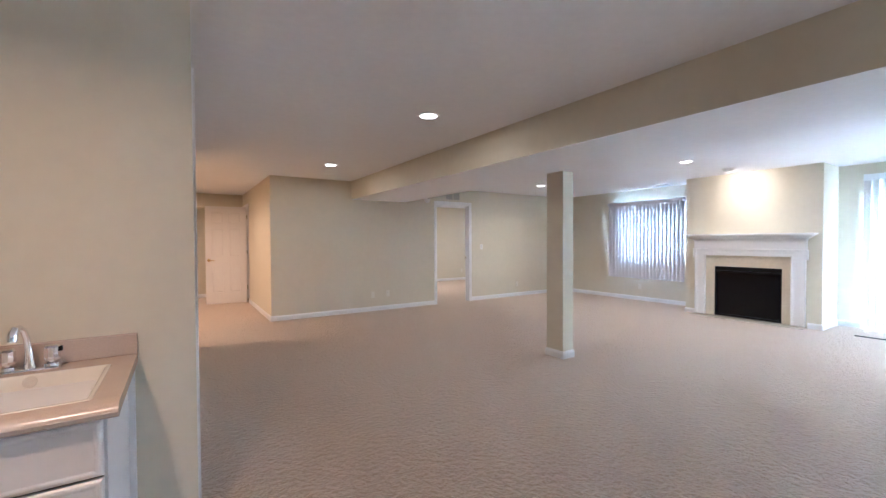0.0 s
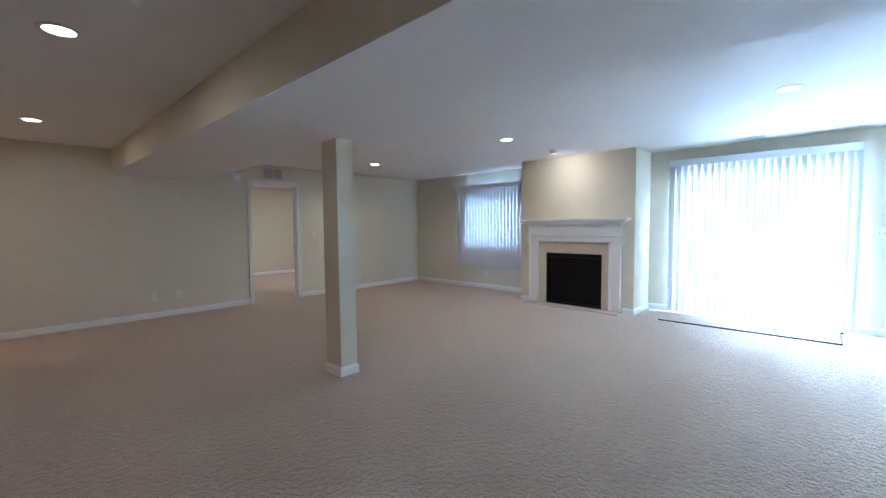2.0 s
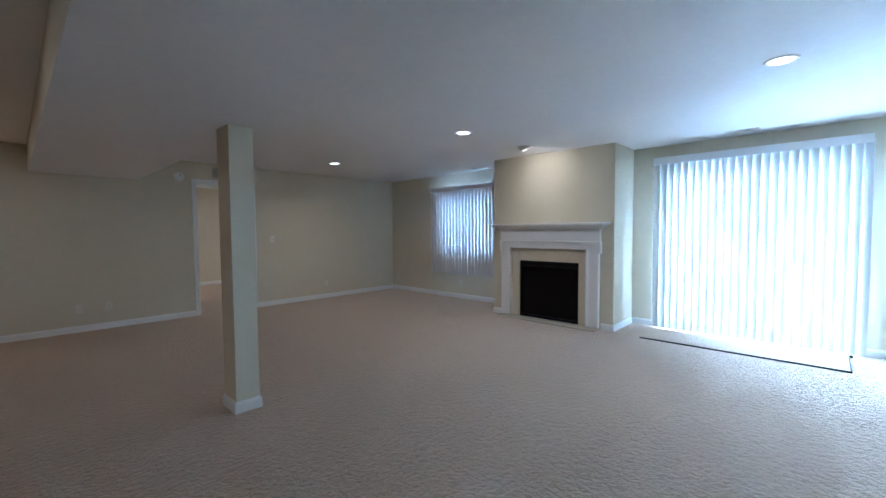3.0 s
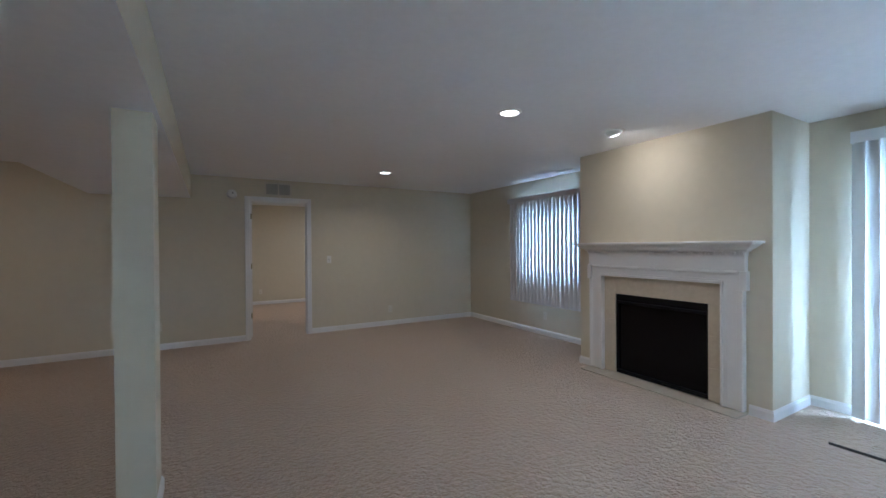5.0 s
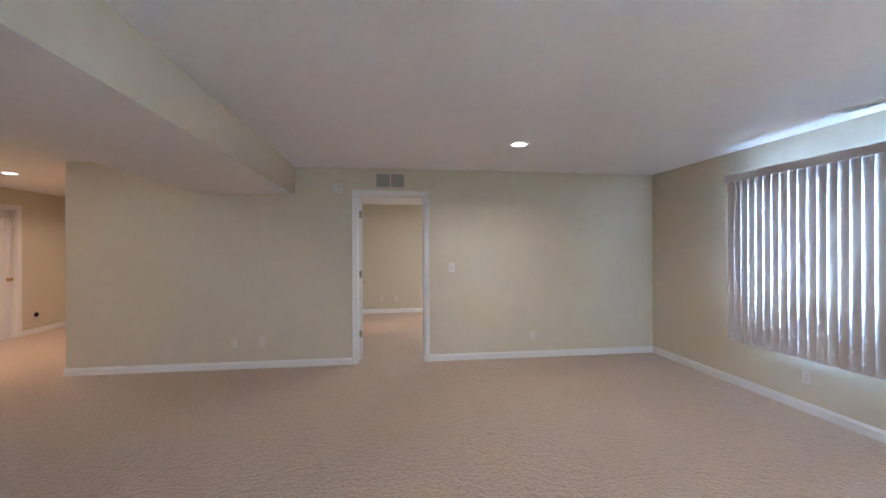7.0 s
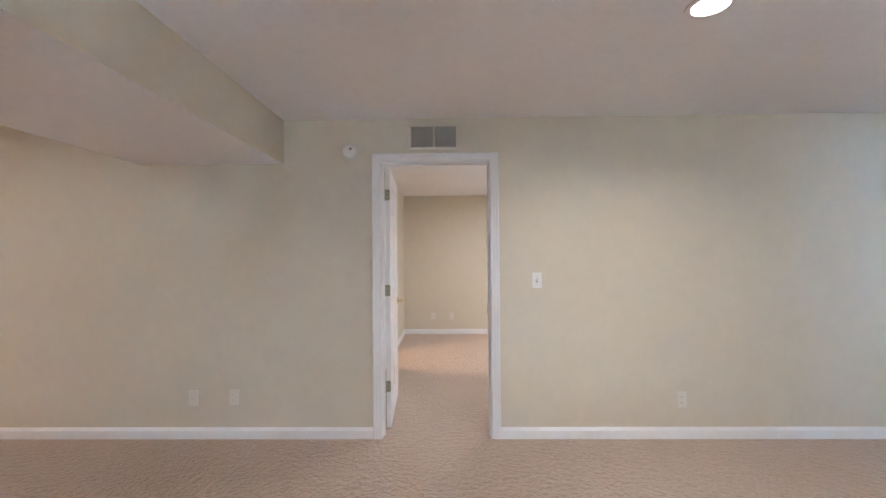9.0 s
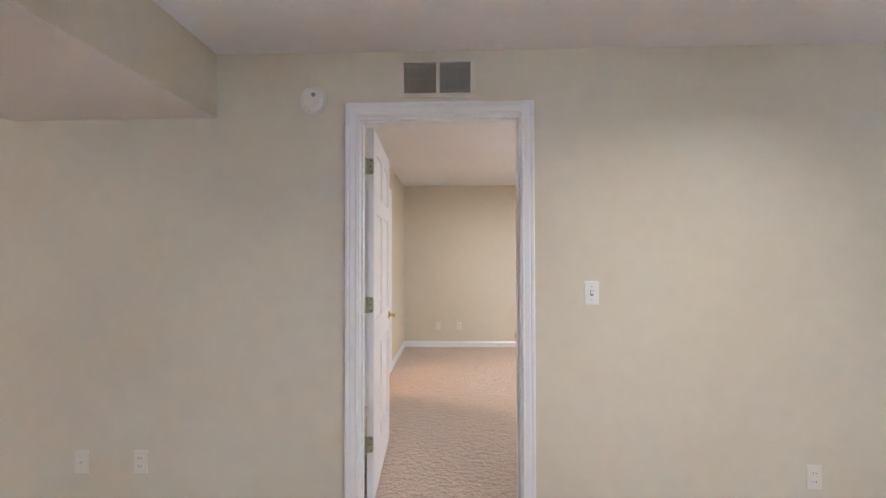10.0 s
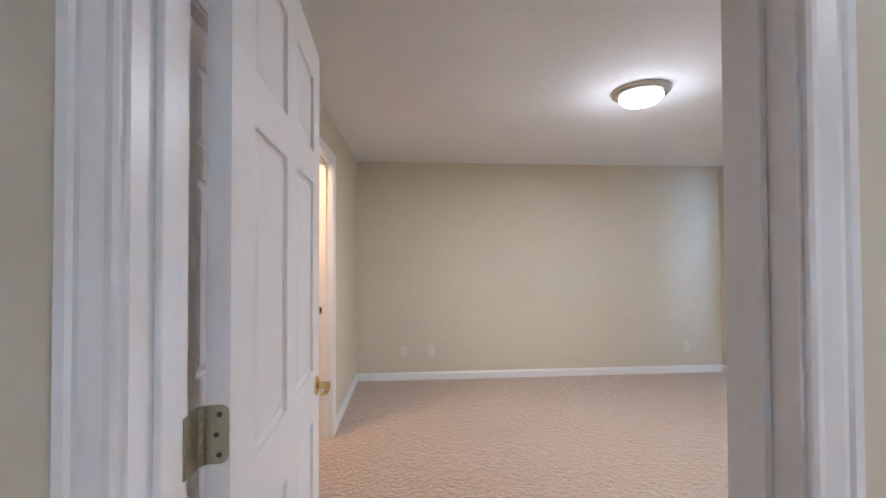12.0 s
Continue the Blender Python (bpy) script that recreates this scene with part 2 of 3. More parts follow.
def casing_mesh(o, along, n, w, h):
    o, along, n = Vector(o), Vector(along), Vector(n)
    up = Vector((0, 0, 1))

    def st(s, z, ox, oz):
        return lambda u, v: o + along * (s + u * ox) + up * (z + u * oz) + n * v
    return sweep(CASE_PROFILE, [st(0, 0, -1, 0), st(0, h, -1, 1), st(w, h, 1, 1), st(w, 0, 1, 0)])


def door_frame(name, o, along, n, w, h, depth, sides=(1, 1), label="white painted door frame with ribbed casing"):
    """o: floor corner of the opening on the face that n points out of; depth: the wall's thickness."""
    f = thing(name, label, "door frame", kind="structure")
    o, along, n = Vector(o), Vector(along), Vector(n)
    t = 0.018

    def span(s0, s1, d0, d1, z0, z1):
        p, q = o + along * s0 - n * d0, o + along * s1 - n * d1
        return (min(p.x, q.x), max(p.x, q.x), min(p.y, q.y), max(p.y, q.y), z0, z1)
    part("jamb", boxes(span(0, t, 0, depth, 0, h - t), span(w - t, w, 0, depth, 0, h - t), span(0, w, 0, depth, h - t, h)), WHITE, f)
    a, b = depth * 0.35, depth * 0.35 + 0.032
    part("stop", boxes(span(t, t + 0.011, a, b, 0, h - t - 0.011), span(w - t - 0.011, w - t, a, b, 0, h - t - 0.011), span(t, w - t, a, b, h - t - 0.011, h - t), bevel=0.002), WHITE, f)
    if sides[0]:
        part("casing", casing_mesh(o + along * 0.012, along, n, w - 0.024, h - 0.012), WHITE, f)
    if sides[1]:
        part("casing", casing_mesh(o - n * depth + along * 0.012, along, -n, w - 0.024, h - 0.012), WHITE, f)
    return f


def door_leaf(name, m, w, h, label, knob_at=None, knob="round", hinge_side=0, hinges=True, hinge_mat=None):
    """A six-panel leaf: x along it from its hinges, y through it from -0.035 to 0, z up. Its pin is the origin."""
    d = thing(name, label, "door", m)
    th, r = 0.035, 0.012
    st, mu, x0 = 0.11, 0.10, 0.010
    pw = (w - 2 * st - mu) / 2
    rails = [(0.012, 0.24), (0.24 + 0.58, 0.24 + 0.58 + 0.16), (h - 0.115 - 0.24 - 0.10, h - 0.115 - 0.24), (h - 0.115, h)]
    spans = [(x0, x0 + w, -th + r, -r, 0.012, h)]
    for ys in ((-r, 0), (-th, -th + r)):
        spans += [(x0, x0 + st, *ys, 0.012, h), (x0 + w - st, x0 + w, *ys, 0.012, h), (x0 + st + pw, x0 + st + pw + mu, *ys, rails[0][1], rails[3][0])]
        spans += [(x0 + st, x0 + w - st, *ys, *z) for z in (rails[0], rails[3])]
        spans += [(x0 + st, x0 + st + pw, *ys, *z) for z in (rails[1], rails[2])] + [(x0 + st + pw + mu, x0 + w - st, *ys, *z) for z in (rails[1], rails[2])]
    part("slab", boxes(*spans), DOORW, d)
    for k in range(3):
        z0, z1 = rails[k][1], rails[k + 1][0]
        for px in (x0 + st, x0 + st + pw + mu):
            for side in (1, -1):
                bm = bmesh.new()
                yb, yf = (-r, -0.0035) if side == 1 else (-th + r, -th + 0.0035)
                g, c = 0.012, 0.032
                rings = []
                for inset, yy in ((0, yb - side * 0.0005), (0, yb + side * 0.004), (g, yb + side * 0.0005), (c, yf), ):
                    rings.append([bm.verts.new(p) for p in ((px + inset, yy, z0 + inset), (px + pw - inset, yy, z0 + inset), (px + pw - inset, yy, z1 - inset), (px + inset, yy, z1 - inset))])
                for ra, rb in zip(rings, rings[1:]):
                    for i in range(4):
                        bm.faces.new((ra[i], ra[(i + 1) % 4], rb[(i + 1) % 4], rb[i]))
                bm.faces.new(rings[-1])
                part("panel", bm, DOORW, d)
    hm = hinge_mat or OLDBRASS
    if hinges:
        for z in (0.377 - 0.045, 1.119 - 0.043, 1.865 - 0.043):
            hg = part("hinge", hinge_mesh(), hm, d, "worn brass butt hinge with rounded corners", m=pose(0, 0, z), smooth=True)
            sb = bmesh.new()
            for dz in (-0.03, 0.0, 0.03):
                for (sx, sy) in ((x0 - 0.0036, -0.021 + 0.004 * (dz == 0)),):
                    c = lathe([(0.0042, 0), (0.0042, 0.0006), (0.0, 0.0012)], 8)
                    c.transform(pose(sx, sy, dz, 0, -90, 0))
                    tmp = bpy.data.meshes.new("t")
                    c.to_mesh(tmp)
                    c.free()
                    sb.from_mesh(tmp)
                    bpy.data.meshes.remove(tmp)
            part("screw", sb, BINDING, hg)
    if knob_at:
        for side in (1, -1):
            k = part("knob", lathe([(0.0, 0.0), (0.032, 0.0), (0.032, 0.004), (0.022, 0.010), (0.011, 0.014), (0.010, 0.028), (0.018, 0.034),
                                   (0.0265, 0.044), (0.027, 0.052), (0.022, 0.060), (0.0, 0.063)] if knob == "round" else
                                  [(0.0, 0.0), (0.030, 0.0), (0.030, 0.005), (0.012, 0.012), (0.011, 0.045), (0.0, 0.047)], 24), BRASS, d,
                     "polished brass knob", smooth=True, m=pose(x0 + w - 0.06, 0 if side == 1 else -th, knob_at, -90 * side))
            if knob == "lever":
                part("lever", tube([(0, 0, 0.038), (-0.03, 0, 0.042), (-0.07, 0, 0.042), (-0.10, 0.004, 0.038)], [0.009, 0.009, 0.008, 0.007], 10), BRASS, k, smooth=True)
    return d


def hinge_mesh():
    bm = bmesh.new()
    add_box(bm, 0.0065, 0.0102, -0.034, 0.003, -0.043, 0.043)
    bmesh.ops.bevel(bm, geom=[e for e in bm.edges if abs(e.verts[0].co.z - e.verts[1].co.z) < 1e-6 and abs(e.verts[0].co.y - e.verts[1].co.y) < 1e-6 and e.verts[0].co.y < -0.03],
                    offset=0.012, segments=4, profile=0.5, affect="EDGES")
    for i in range(5):
        z0 = -0.043 + i * 0.0172
        steps = 10
        lo = [bm.verts.new((0.003 + 0.0062 * math.cos(k * 0.6283), 0.005 + 0.0062 * math.sin(k * 0.6283), z0 + 0.0006)) for k in range(steps)]
        hi = [bm.verts.new((v.co.x, v.co.y, z0 + 0.0166)) for v in lo]
        for k in range(steps):
            bm.faces.new((lo[k], lo[(k + 1) % steps], hi[(k + 1) % steps], hi[k]))
        bm.faces.new(lo)
        bm.faces.new(hi)
    return bm


# ---- structure ----
structure("ground", boxes((-150, 150, -150, 150, -0.4, -0.16)), CONCRETE, "pale concrete and ground outside the house", "ground")
structure("floor", boxes((-1.72, 8.78, -1.72, 11.7, -0.15, 0.0)), CARPET, "beige textured cut-pile carpet over the whole level", "floor")
structure("ceiling", boxes((-1.72, 8.9, -1.72, 11.7, H, H + 0.12)), CEILING, "off-white ceiling with a fine sprayed texture", "ceiling")

DH = 2.053
structure("wall_north", boxes((1.725, 4.877, 7.6, 7.72, 0, H), (5.713, 8.76, 7.6, 7.72, 0, H), (4.877, 5.713, 7.6, 7.72, DH, H)), PAINT,
          "beige painted wall with a doorway to the bedroom")
structure("wall_hall_east", boxes((1.725, 1.84, 7.72, 10.05, 0, H), (1.725, 1.84, 10.85, 11.557, 0, H), (1.725, 1.84, 10.05, 10.85, DH, H)), PAINT,
          "beige painted side wall of the hall")
structure("wall_hall_west", boxes((-0.74, -0.62, 6.43, 9.14, 0, H), (-0.74, -0.62, 9.95, 11.557, 0, H), (-0.74, -0.62, 9.14, 9.95, DH, H)), PAINT,
          "beige painted side wall of the hall with a closed door")
structure("wall_hall_end", boxes((-0.62, -0.30, 10.95, 11.07, 0, H), (1.6, 1.725, 10.95, 11.07, 0, H), (-0.30, 1.6, 10.95, 11.07, 2.07, H)), PAINT,
          "beige painted wall with a wide closet opening")
structure("wall_hall_south", boxes((-0.74, 0.552, 6.31, 6.43, 0, H)), PAINT, "beige painted end of the partition")
structure("wall_west", boxes((0.432, 0.552, 2.74, 2.87, 0, H), (0.432, 0.552, 3.63, 6.31, 0, H), (0.432, 0.552, 2.87, 3.63, DH, H)), PAINT,
          "beige painted wall with a closed closet door")
structure("wall_sink", boxes((-1.6, 0.552, 2.62, 2.74, 0, H)), PAINT, "beige painted wall behind the bar sink")
structure("wall_outer_north", boxes((-0.74, 8.76, 11.557, 11.7, 0, H)), PAINT, "beige painted outer wall of the bedroom")
structure("wall_bedroom_west", boxes((4.5, 4.615, 7.72, 8.00, 0, H), (4.5, 4.615, 9.22, 9.50, 0, H), (4.5, 4.615, 10.22, 11.557, 0, H),
                                     (4.5, 4.615, 8.00, 9.22, DH, H), (4.5, 4.615, 9.50, 10.22, DH, H)), PAINT, "beige painted bedroom wall with two doorways")
structure("wall_bathroom", boxes((2.9, 3.0, 7.72, 11.557, 0, H), (3.0, 4.5, 9.3, 9.38, 0, H)), PAINT, "beige painted bathroom walls")
structure("wall_bar_west", boxes((-1.72, -1.6, -1.6, 6.43, 0, H)), PAINT, "beige painted wall of the bar corner")
structure("wall_south", boxes((-1.72, 8.76, -1.72, -1.6, 0, H)), PAINT, "beige painted wall at the back of the room")
WY0, WY1, WZ0, WZ1 = 4.75, 6.10, 0.86, 1.90
SY0, SY1, SZ1 = 0.32, 2.13, 2.06
BY0, BY1 = 8.9, 10.3
structure("wall_east", boxes((8.76, 8.90, -1.72, SY0, 0, H), (8.76, 8.90, SY0, SY1, SZ1, H), (8.76, 8.90, SY1, WY0, 0, H),
                             (8.76, 8.90, WY0, WY1, 0, WZ0), (8.76, 8.90, WY0, WY1, WZ1, H), (8.76, 8.90, WY1, BY0, 0, H),
                             (8.76, 8.90, BY0, BY1, 0, WZ0), (8.76, 8.90, BY0, BY1, WZ1, H), (8.76, 8.90, BY1, 11.7, 0, H)), PAINT,
          "beige painted outer wall with windows and a sliding door")

# The soffit: painted sides, textured underside.
SX0, SX1, SZ = 3.085, 4.165, 2.04
bm = boxes((SX0, SX1, -1.6, 7.6, SZ, H))
bm.faces.ensure_lookup_table()
bmesh.ops.recalc_face_normals(bm, faces=bm.faces)
for f in bm.faces:
    f.material_index = 1 if f.normal.z < -0.5 else 0
structure("soffit", bm, [PAINT, CEILING], "boxed-in beam with beige sides and a textured off-white underside", "soffit")

PX0, PX1, PY0, PY1 = 3.975, 4.139, 3.57, 3.80
structure("post", boxes((PX0, PX1, PY0, PY1, 0, SZ)), PAINT, "square beige painted post under the soffit", "post")

# The chimney breast with its recess for the fireplace.
BX, BY_0, BY_1 = 8.09, 2.48, 4.32
FY0, FY1, FZ1 = 2.935, 3.85, 0.845
U_SHAPE = [(BY_0, 0), (FY0, 0), (FY0, FZ1), (FY1, FZ1), (FY1, 0), (BY_1, 0), (BY_1, H), (BY_0, H)]
bm = bmesh.new()
front, back = [[bm.verts.new((x, y, z)) for y, z in U_SHAPE] for x in (BX, 8.76)]
for i in range(8):
    bm.faces.new((front[i], front[(i + 1) % 8], back[(i + 1) % 8], back[i]))
bm.faces.new(front)
bm.faces.new(back)
structure("chimney_breast", bm, PAINT, "beige painted chimney breast above and beside the fireplace")

# ---- frames and baseboards ----
door_frame("door_1", (4.877, 7.6, 0), (1, 0, 0), (0, -1, 0), 0.836, DH, 0.12)
door_frame("door_2", (0.552, 2.87, 0), (0, 1, 0), (1, 0, 0), 0.76, DH, 0.12)
door_frame("door_3", (-0.62, 9.14, 0), (0, 1, 0), (1, 0, 0), 0.81, DH, 0.12)
door_frame("door_4", (1.725, 10.05, 0), (0, 1, 0), (-1, 0, 0), 0.80, DH, 0.115)
door_frame("door_5", (4.615, 9.50, 0), (0, 1, 0), (1, 0, 0), 0.72, DH, 0.115)
door_frame("door_6", (4.615, 8.00, 0), (0, 1, 0), (1, 0, 0), 1.22, DH, 0.115)

C = 0.051
N, S, E_, W_ = (0, 1), (0, -1), (1, 0), (-1, 0)
for row in (
    ((1.725, 7.6), (4.877 - C, 7.6), S, 1, 0), ((5.713 + C, 7.6), (8.76, 7.6), S, 0, -1),
    ((8.76, 7.6), (8.76, BY_1), W_, -1, -1), ((8.76, BY_1), (BX, BY_1), N, -1, 1), ((BX, BY_1), (BX, 4.17), W_, 1, 0),
    ((BX, 2.635), (BX, BY_0), W_, 0, 1), ((BX, BY_0), (8.76, BY_0), S, 1, -1), ((8.76, BY_0), (8.76, SY1 + 0.075), W_, -1, 0),
    ((8.76, SY0 - 0.075), (8.76, -1.6), W_, 0, -1), ((8.76, -1.6), (-1.6, -1.6), N, -1, -1), ((-1.6, -1.6), (-1.6, 2.62), E_, -1, -1),
    ((0.345, 2.62), (0.552, 2.62), S, 0, 1), ((0.552, 2.62), (0.552, 2.87 - C), E_, 1, 0), ((0.552, 3.63 + C), (0.552, 6.43), E_, 0, 1),
    ((0.552, 6.43), (-0.62, 6.43), N, 1, -1), ((-0.62, 6.43), (-0.62, 9.14 - C), E_, -1, 0), ((-0.62, 9.95 + C), (-0.62, 10.95), E_, 0, -1),
    ((1.725, 10.05 - C), (1.725, 7.6), W_, 0, 1), ((1.725, 11.557), (-0.62, 11.557), S, -1, -1),
    ((4.615, 9.22 + C), (4.615, 9.50 - C), E_, 0, 0), ((4.615, 10.22 + C), (4.615, 11.557), E_, 0, -1), ((4.615, 11.557), (8.76, 11.557), S, -1, -1),
    ((8.76, 11.557), (8.76, 7.72), W_, -1, -1), ((8.76, 7.72), (5.713 + C, 7.72), N, -1, 0),
    ((PX0, PY0), (PX1, PY0), S, 1, 1), ((PX1, PY0), (PX1, PY1), E_, 1, 1), ((PX1, PY1), (PX0, PY1), N, 1, 1), ((PX0, PY1), (PX0, PY0), W_, 1, 1),
):
    baseboard("baseboard", *row)

# ---- doors ----
door_leaf("bedroom_door", pose(4.901, 7.748, 0, 0, 0, 93.4), 0.798, 2.030, "white six-panel door standing open into the bedroom", 0.915, "lever")
leaf = bpy.data.objects["bedroom_door"]
for z in (0.334, 1.076, 1.822):
    part("jamb_plate", boxes((4.8945, 4.898, 7.708, 7.744, z - 0.043, z + 0.043), bevel=0.001), OLDBRASS, leaf, "worn brass hinge plate on the jamb",
         m=pose(4.901, 7.748, 0, 0, 0, 93.4).inverted())
door_leaf("closet_door", pose(0.522, 2.892, 0, 0, 0, 90) @ Matrix.Diagonal((1, -1, 1, 1)), 0.716, 2.030, "white six-panel closet door, closed, beside the bar sink", 0.93, "lever")
door_leaf("hall_door", pose(-0.70, 9.162, 0, 0, 0, 90) @ Matrix.Diagonal((1, -1, 1, 1)), 0.765, 2.030, "white six-panel door in the hall, closed", 0.93, "round")
door_leaf("hall_open_door", pose(1.70, 10.10, 0, 0, 0, 172), 0.765, 2.030, "white six-panel door standing wide open across the hall", 0.915, "lever")
door_leaf("bedroom_closet_door", pose(4.575, 8.020, 0, 0, 0, 90) @ Matrix.Diagonal((1, -1, 1, 1)), 0.58, 2.030, "narrow white panelled closet door in the bedroom, closed", 0.93, "round")
door_leaf("bedroom_closet_door", pose(4.49, 9.19, 0, 0, 0, 185), 0.58, 2.030, "narrow white panelled closet door standing open into the dark closet", 0.93, "round")

for nm, m in (("strike_plate", pose(5.6838, 7.701, 0.928, 0, -90, 0)), ("strike_plate", pose(4.535, 10.2012, 0.94, 90, 0, 0) @ pose(0, 0, 0, 0, 0, 90))):
    sp = thing(nm, "small brass strike plate let into the white jamb", "strike plate", m)
    part("plate", boxes((-0.028, 0.028, -0.014, 0.014, 0, 0.0015), bevel=0.0006), BRASS, sp)
    part("latch_hole", boxes((-0.011, 0.011, -0.006, 0.006, 0.0012, 0.0022)), DARK, sp)

# ---- sliding door and windows ----
def window_unit(name, y0, y1, z0, z1, label, sliding=False):
    w = thing(name, label, "window" if not sliding else "sliding door", kind="structure")
    f = 0.045
    xa, xb = 8.805, 8.875
    part("frame", boxes((xa, xb, y0, y0 + f, z0, z1), (xa, xb, y1 - f, y1, z0, z1), (xa, xb, y0 + f, y1 - f, z0, z0 + f), (xa, xb, y0 + f, y1 - f, z1 - f, z1)), VINYL, w)
    mid = (y0 + y1) / 2
    s = 0.05
    for k, (a, b, xs) in enumerate(((y0 + f, mid + s / 2, 8.838), (mid - s / 2, y1 - f, 8.868))):
        zz0, zz1 = z0 + f, z1 - f
        sash = part("sash", boxes((xs - 0.028, xs, a, a + s, zz0, zz1), (xs - 0.028, xs, b - s, b, zz0, zz1),
                                  (xs - 0.028, xs, a + s, b - s, zz0, zz0 + s), (xs - 0.028, xs, a + s, b - s, zz1 - s, zz1)), VINYL, w)
        pane = part("pane", boxes((xs - 0.016, xs - 0.012, a + s, b - s, zz0 + s, zz1 - s)), GLASS, sash, "clear glass pane")
        pane.visible_shadow = False
        if sliding and k == 0:
            part("pull", boxes((xs - 0.055, xs - 0.028, a + 0.012, a + 0.034, 0.92, 1.12), bevel=0.005), BLACK, sash, "black pull handle")
    return w


window_unit("window_1", WY0, WY1, WZ0, WZ1, "white vinyl slider window behind the blinds")
window_unit("window_2", BY0, BY1, WZ0, WZ1, "white vinyl slider window of the bedroom")
window_unit("door_7", SY0, SY1, 0.0, SZ1, "white vinyl sliding glass door", sliding=True)
st = thing("trim_sliding_door", "white casing round the sliding glass door", "door frame", kind="structure")
part("casing", boxes((8.742, 8.76, SY0 - 0.07, SY0, 0, SZ1 + 0.07), (8.742, 8.76, SY1, SY1 + 0.07, 0, SZ1 + 0.07), (8.742, 8.76, SY0, SY1, SZ1, SZ1 + 0.07), bevel=0.003), WHITE, st)
part("lining", boxes((8.76, 8.805, SY0, SY0 + 0.012, 0.0, SZ1 - 0.012), (8.76, 8.805, SY1 - 0.012, SY1, 0.0, SZ1 - 0.012), (8.76, 8.805, SY0, SY1, SZ1 - 0.012, SZ1)), WHITE, st)


def slat_mesh(length, mat, wide=0.089):
    bm = bmesh.new()
    n, rows = 6, 2
    cols = []
    for side in (0, 1):
        ring = []
        for i in range(n + 1):
            u = (i / n - 0.5) * wide
            v = 0.006 * (1 - (2 * i / n - 1) ** 2) + side * 0.0012
            ring.append([bm.verts.new((u, v, -z)) for z in (0, length)])
        cols.append(ring)
    for side in (0, 1):
        for i in range(n):
            q = (cols[side][i][0], cols[side][i + 1][0], cols[side][i + 1][1], cols[side][i][1])
            bm.faces.new(q if side else tuple(reversed(q)))
    for i in (0, n):
        bm.faces.new((cols[0][i][0], cols[0][i][1], cols[1][i][1], cols[1][i][0]))
    me = finish("slat", bm, mat, True)
    return me


def vertical_blind(name, y0, y1, x, ztop, zbot, valance, angle, pitch, label, mat, cover=False, ends=(0, 0), jitter=1.0):
    b = thing(name, label, "blind")
    part("headrail", boxes((x - 0.02, x + 0.02, y0 + 0.01, y1 - 0.01, ztop - 0.035, ztop - 0.005)), VINYL, b)
    vx = x - 0.058
    part("valance", boxes((vx, vx + 0.004, y0, y1, ztop - valance, ztop), (vx + 0.004, x + 0.05, y0, y0 + 0.004, ztop - valance, ztop),
                          (vx + 0.004, x + 0.05, y1 - 0.004, y1, ztop - valance, ztop)), VINYL if cover else mat, b)
    if cover:
        # Unseen board, added to keep daylight from spilling up onto the ceiling.
        part("light_blocker", boxes((vx + 0.004, 8.757, y0 + 0.004, y1 - 0.004, ztop - 0.004, ztop)), VINYL, b)
    for yy in (y0 + 0.15, (y0 + y1) / 2, y1 - 0.15):
        part("bracket", boxes((x + 0.02, 8.76, yy - 0.012, yy + 0.012, ztop - 0.030, ztop - 0.012)), VINYL, b)
    top = ztop - 0.045
    me = slat_mesh(top - zbot, mat)
    rng = random.Random(name)
    n = int(round((y1 - y0 - 0.06) / pitch))
    for i in range(n + 1):
        y = y0 + 0.03 + ends[0] + (y1 - y0 - 0.06 - ends[0] - ends[1]) * i / n
        s = new("slat", me)
        s.parent = b
        s.matrix_basis = pose(x, y, top, rng.uniform(-0.05, 0.05), rng.uniform(-0.04, 0.04), 90 + angle + rng.uniform(-jitter, jitter))
    bead = bmesh.new()
    add_box(bead, x - 0.001, x + 0.001, y0 + 0.05, y1 - 0.05, zbot + 0.022, zbot + 0.024)
    part("chain", bead, VINYL, b)
    part("wand", tube([(x - 0.05, y0 + 0.06, top), (x - 0.052, y0 + 0.06, top - 0.8)], 0.004, 8), VINYL, b, smooth=True)
    return b


vertical_blind("sliding_door_blind", 0.24, 2.185, 8.655, 2.195, 0.02, 0.085, -24, 0.078, "white vinyl vertical blind, closed, glowing with daylight, over the sliding door", SLAT, True)
vertical_blind("window_blind", 4.63, 6.25, 8.635, 2.105, 0.475, 0.075, -9.5, 0.0765, "white vinyl vertical blind, half open, toned darker for shade, over the window beside the fireplace", SHADESLAT)
vertical_blind("bedroom_window_blind", 8.75, 10.45, 8.635, 2.10, 0.495, 0.075, -10, 0.0765, "white vinyl vertical blind, toned darker for shade, over the bedroom window", SHADESLAT)

mat_ = thing("carpet_remnant", "thin beige carpet mat with a dark edge before the sliding door", "mat")
part("mat_surface", boxes((8.0, 8.60, 0.36, 2.12, 0.0, 0.012)), CARPET, mat_)
part("binding", boxes((7.99, 8.0, 0.35, 2.13, 0.0, 0.015), (8.0, 8.60, 0.35, 0.36, 0.0, 0.015)), BINDING, mat_, "dark bound edge")
part("edge_stop", boxes((8.59, 8.62, 0.325, 0.35, 0.0, 0.022), bevel=0.004), BLACK, mat_, "small black end piece")

# ---- fireplace ----
FC = 3.40
fp = thing("mantelpiece", "white painted wooden mantelpiece with crown moulding and dentils round the fireplace", "mantelpiece")


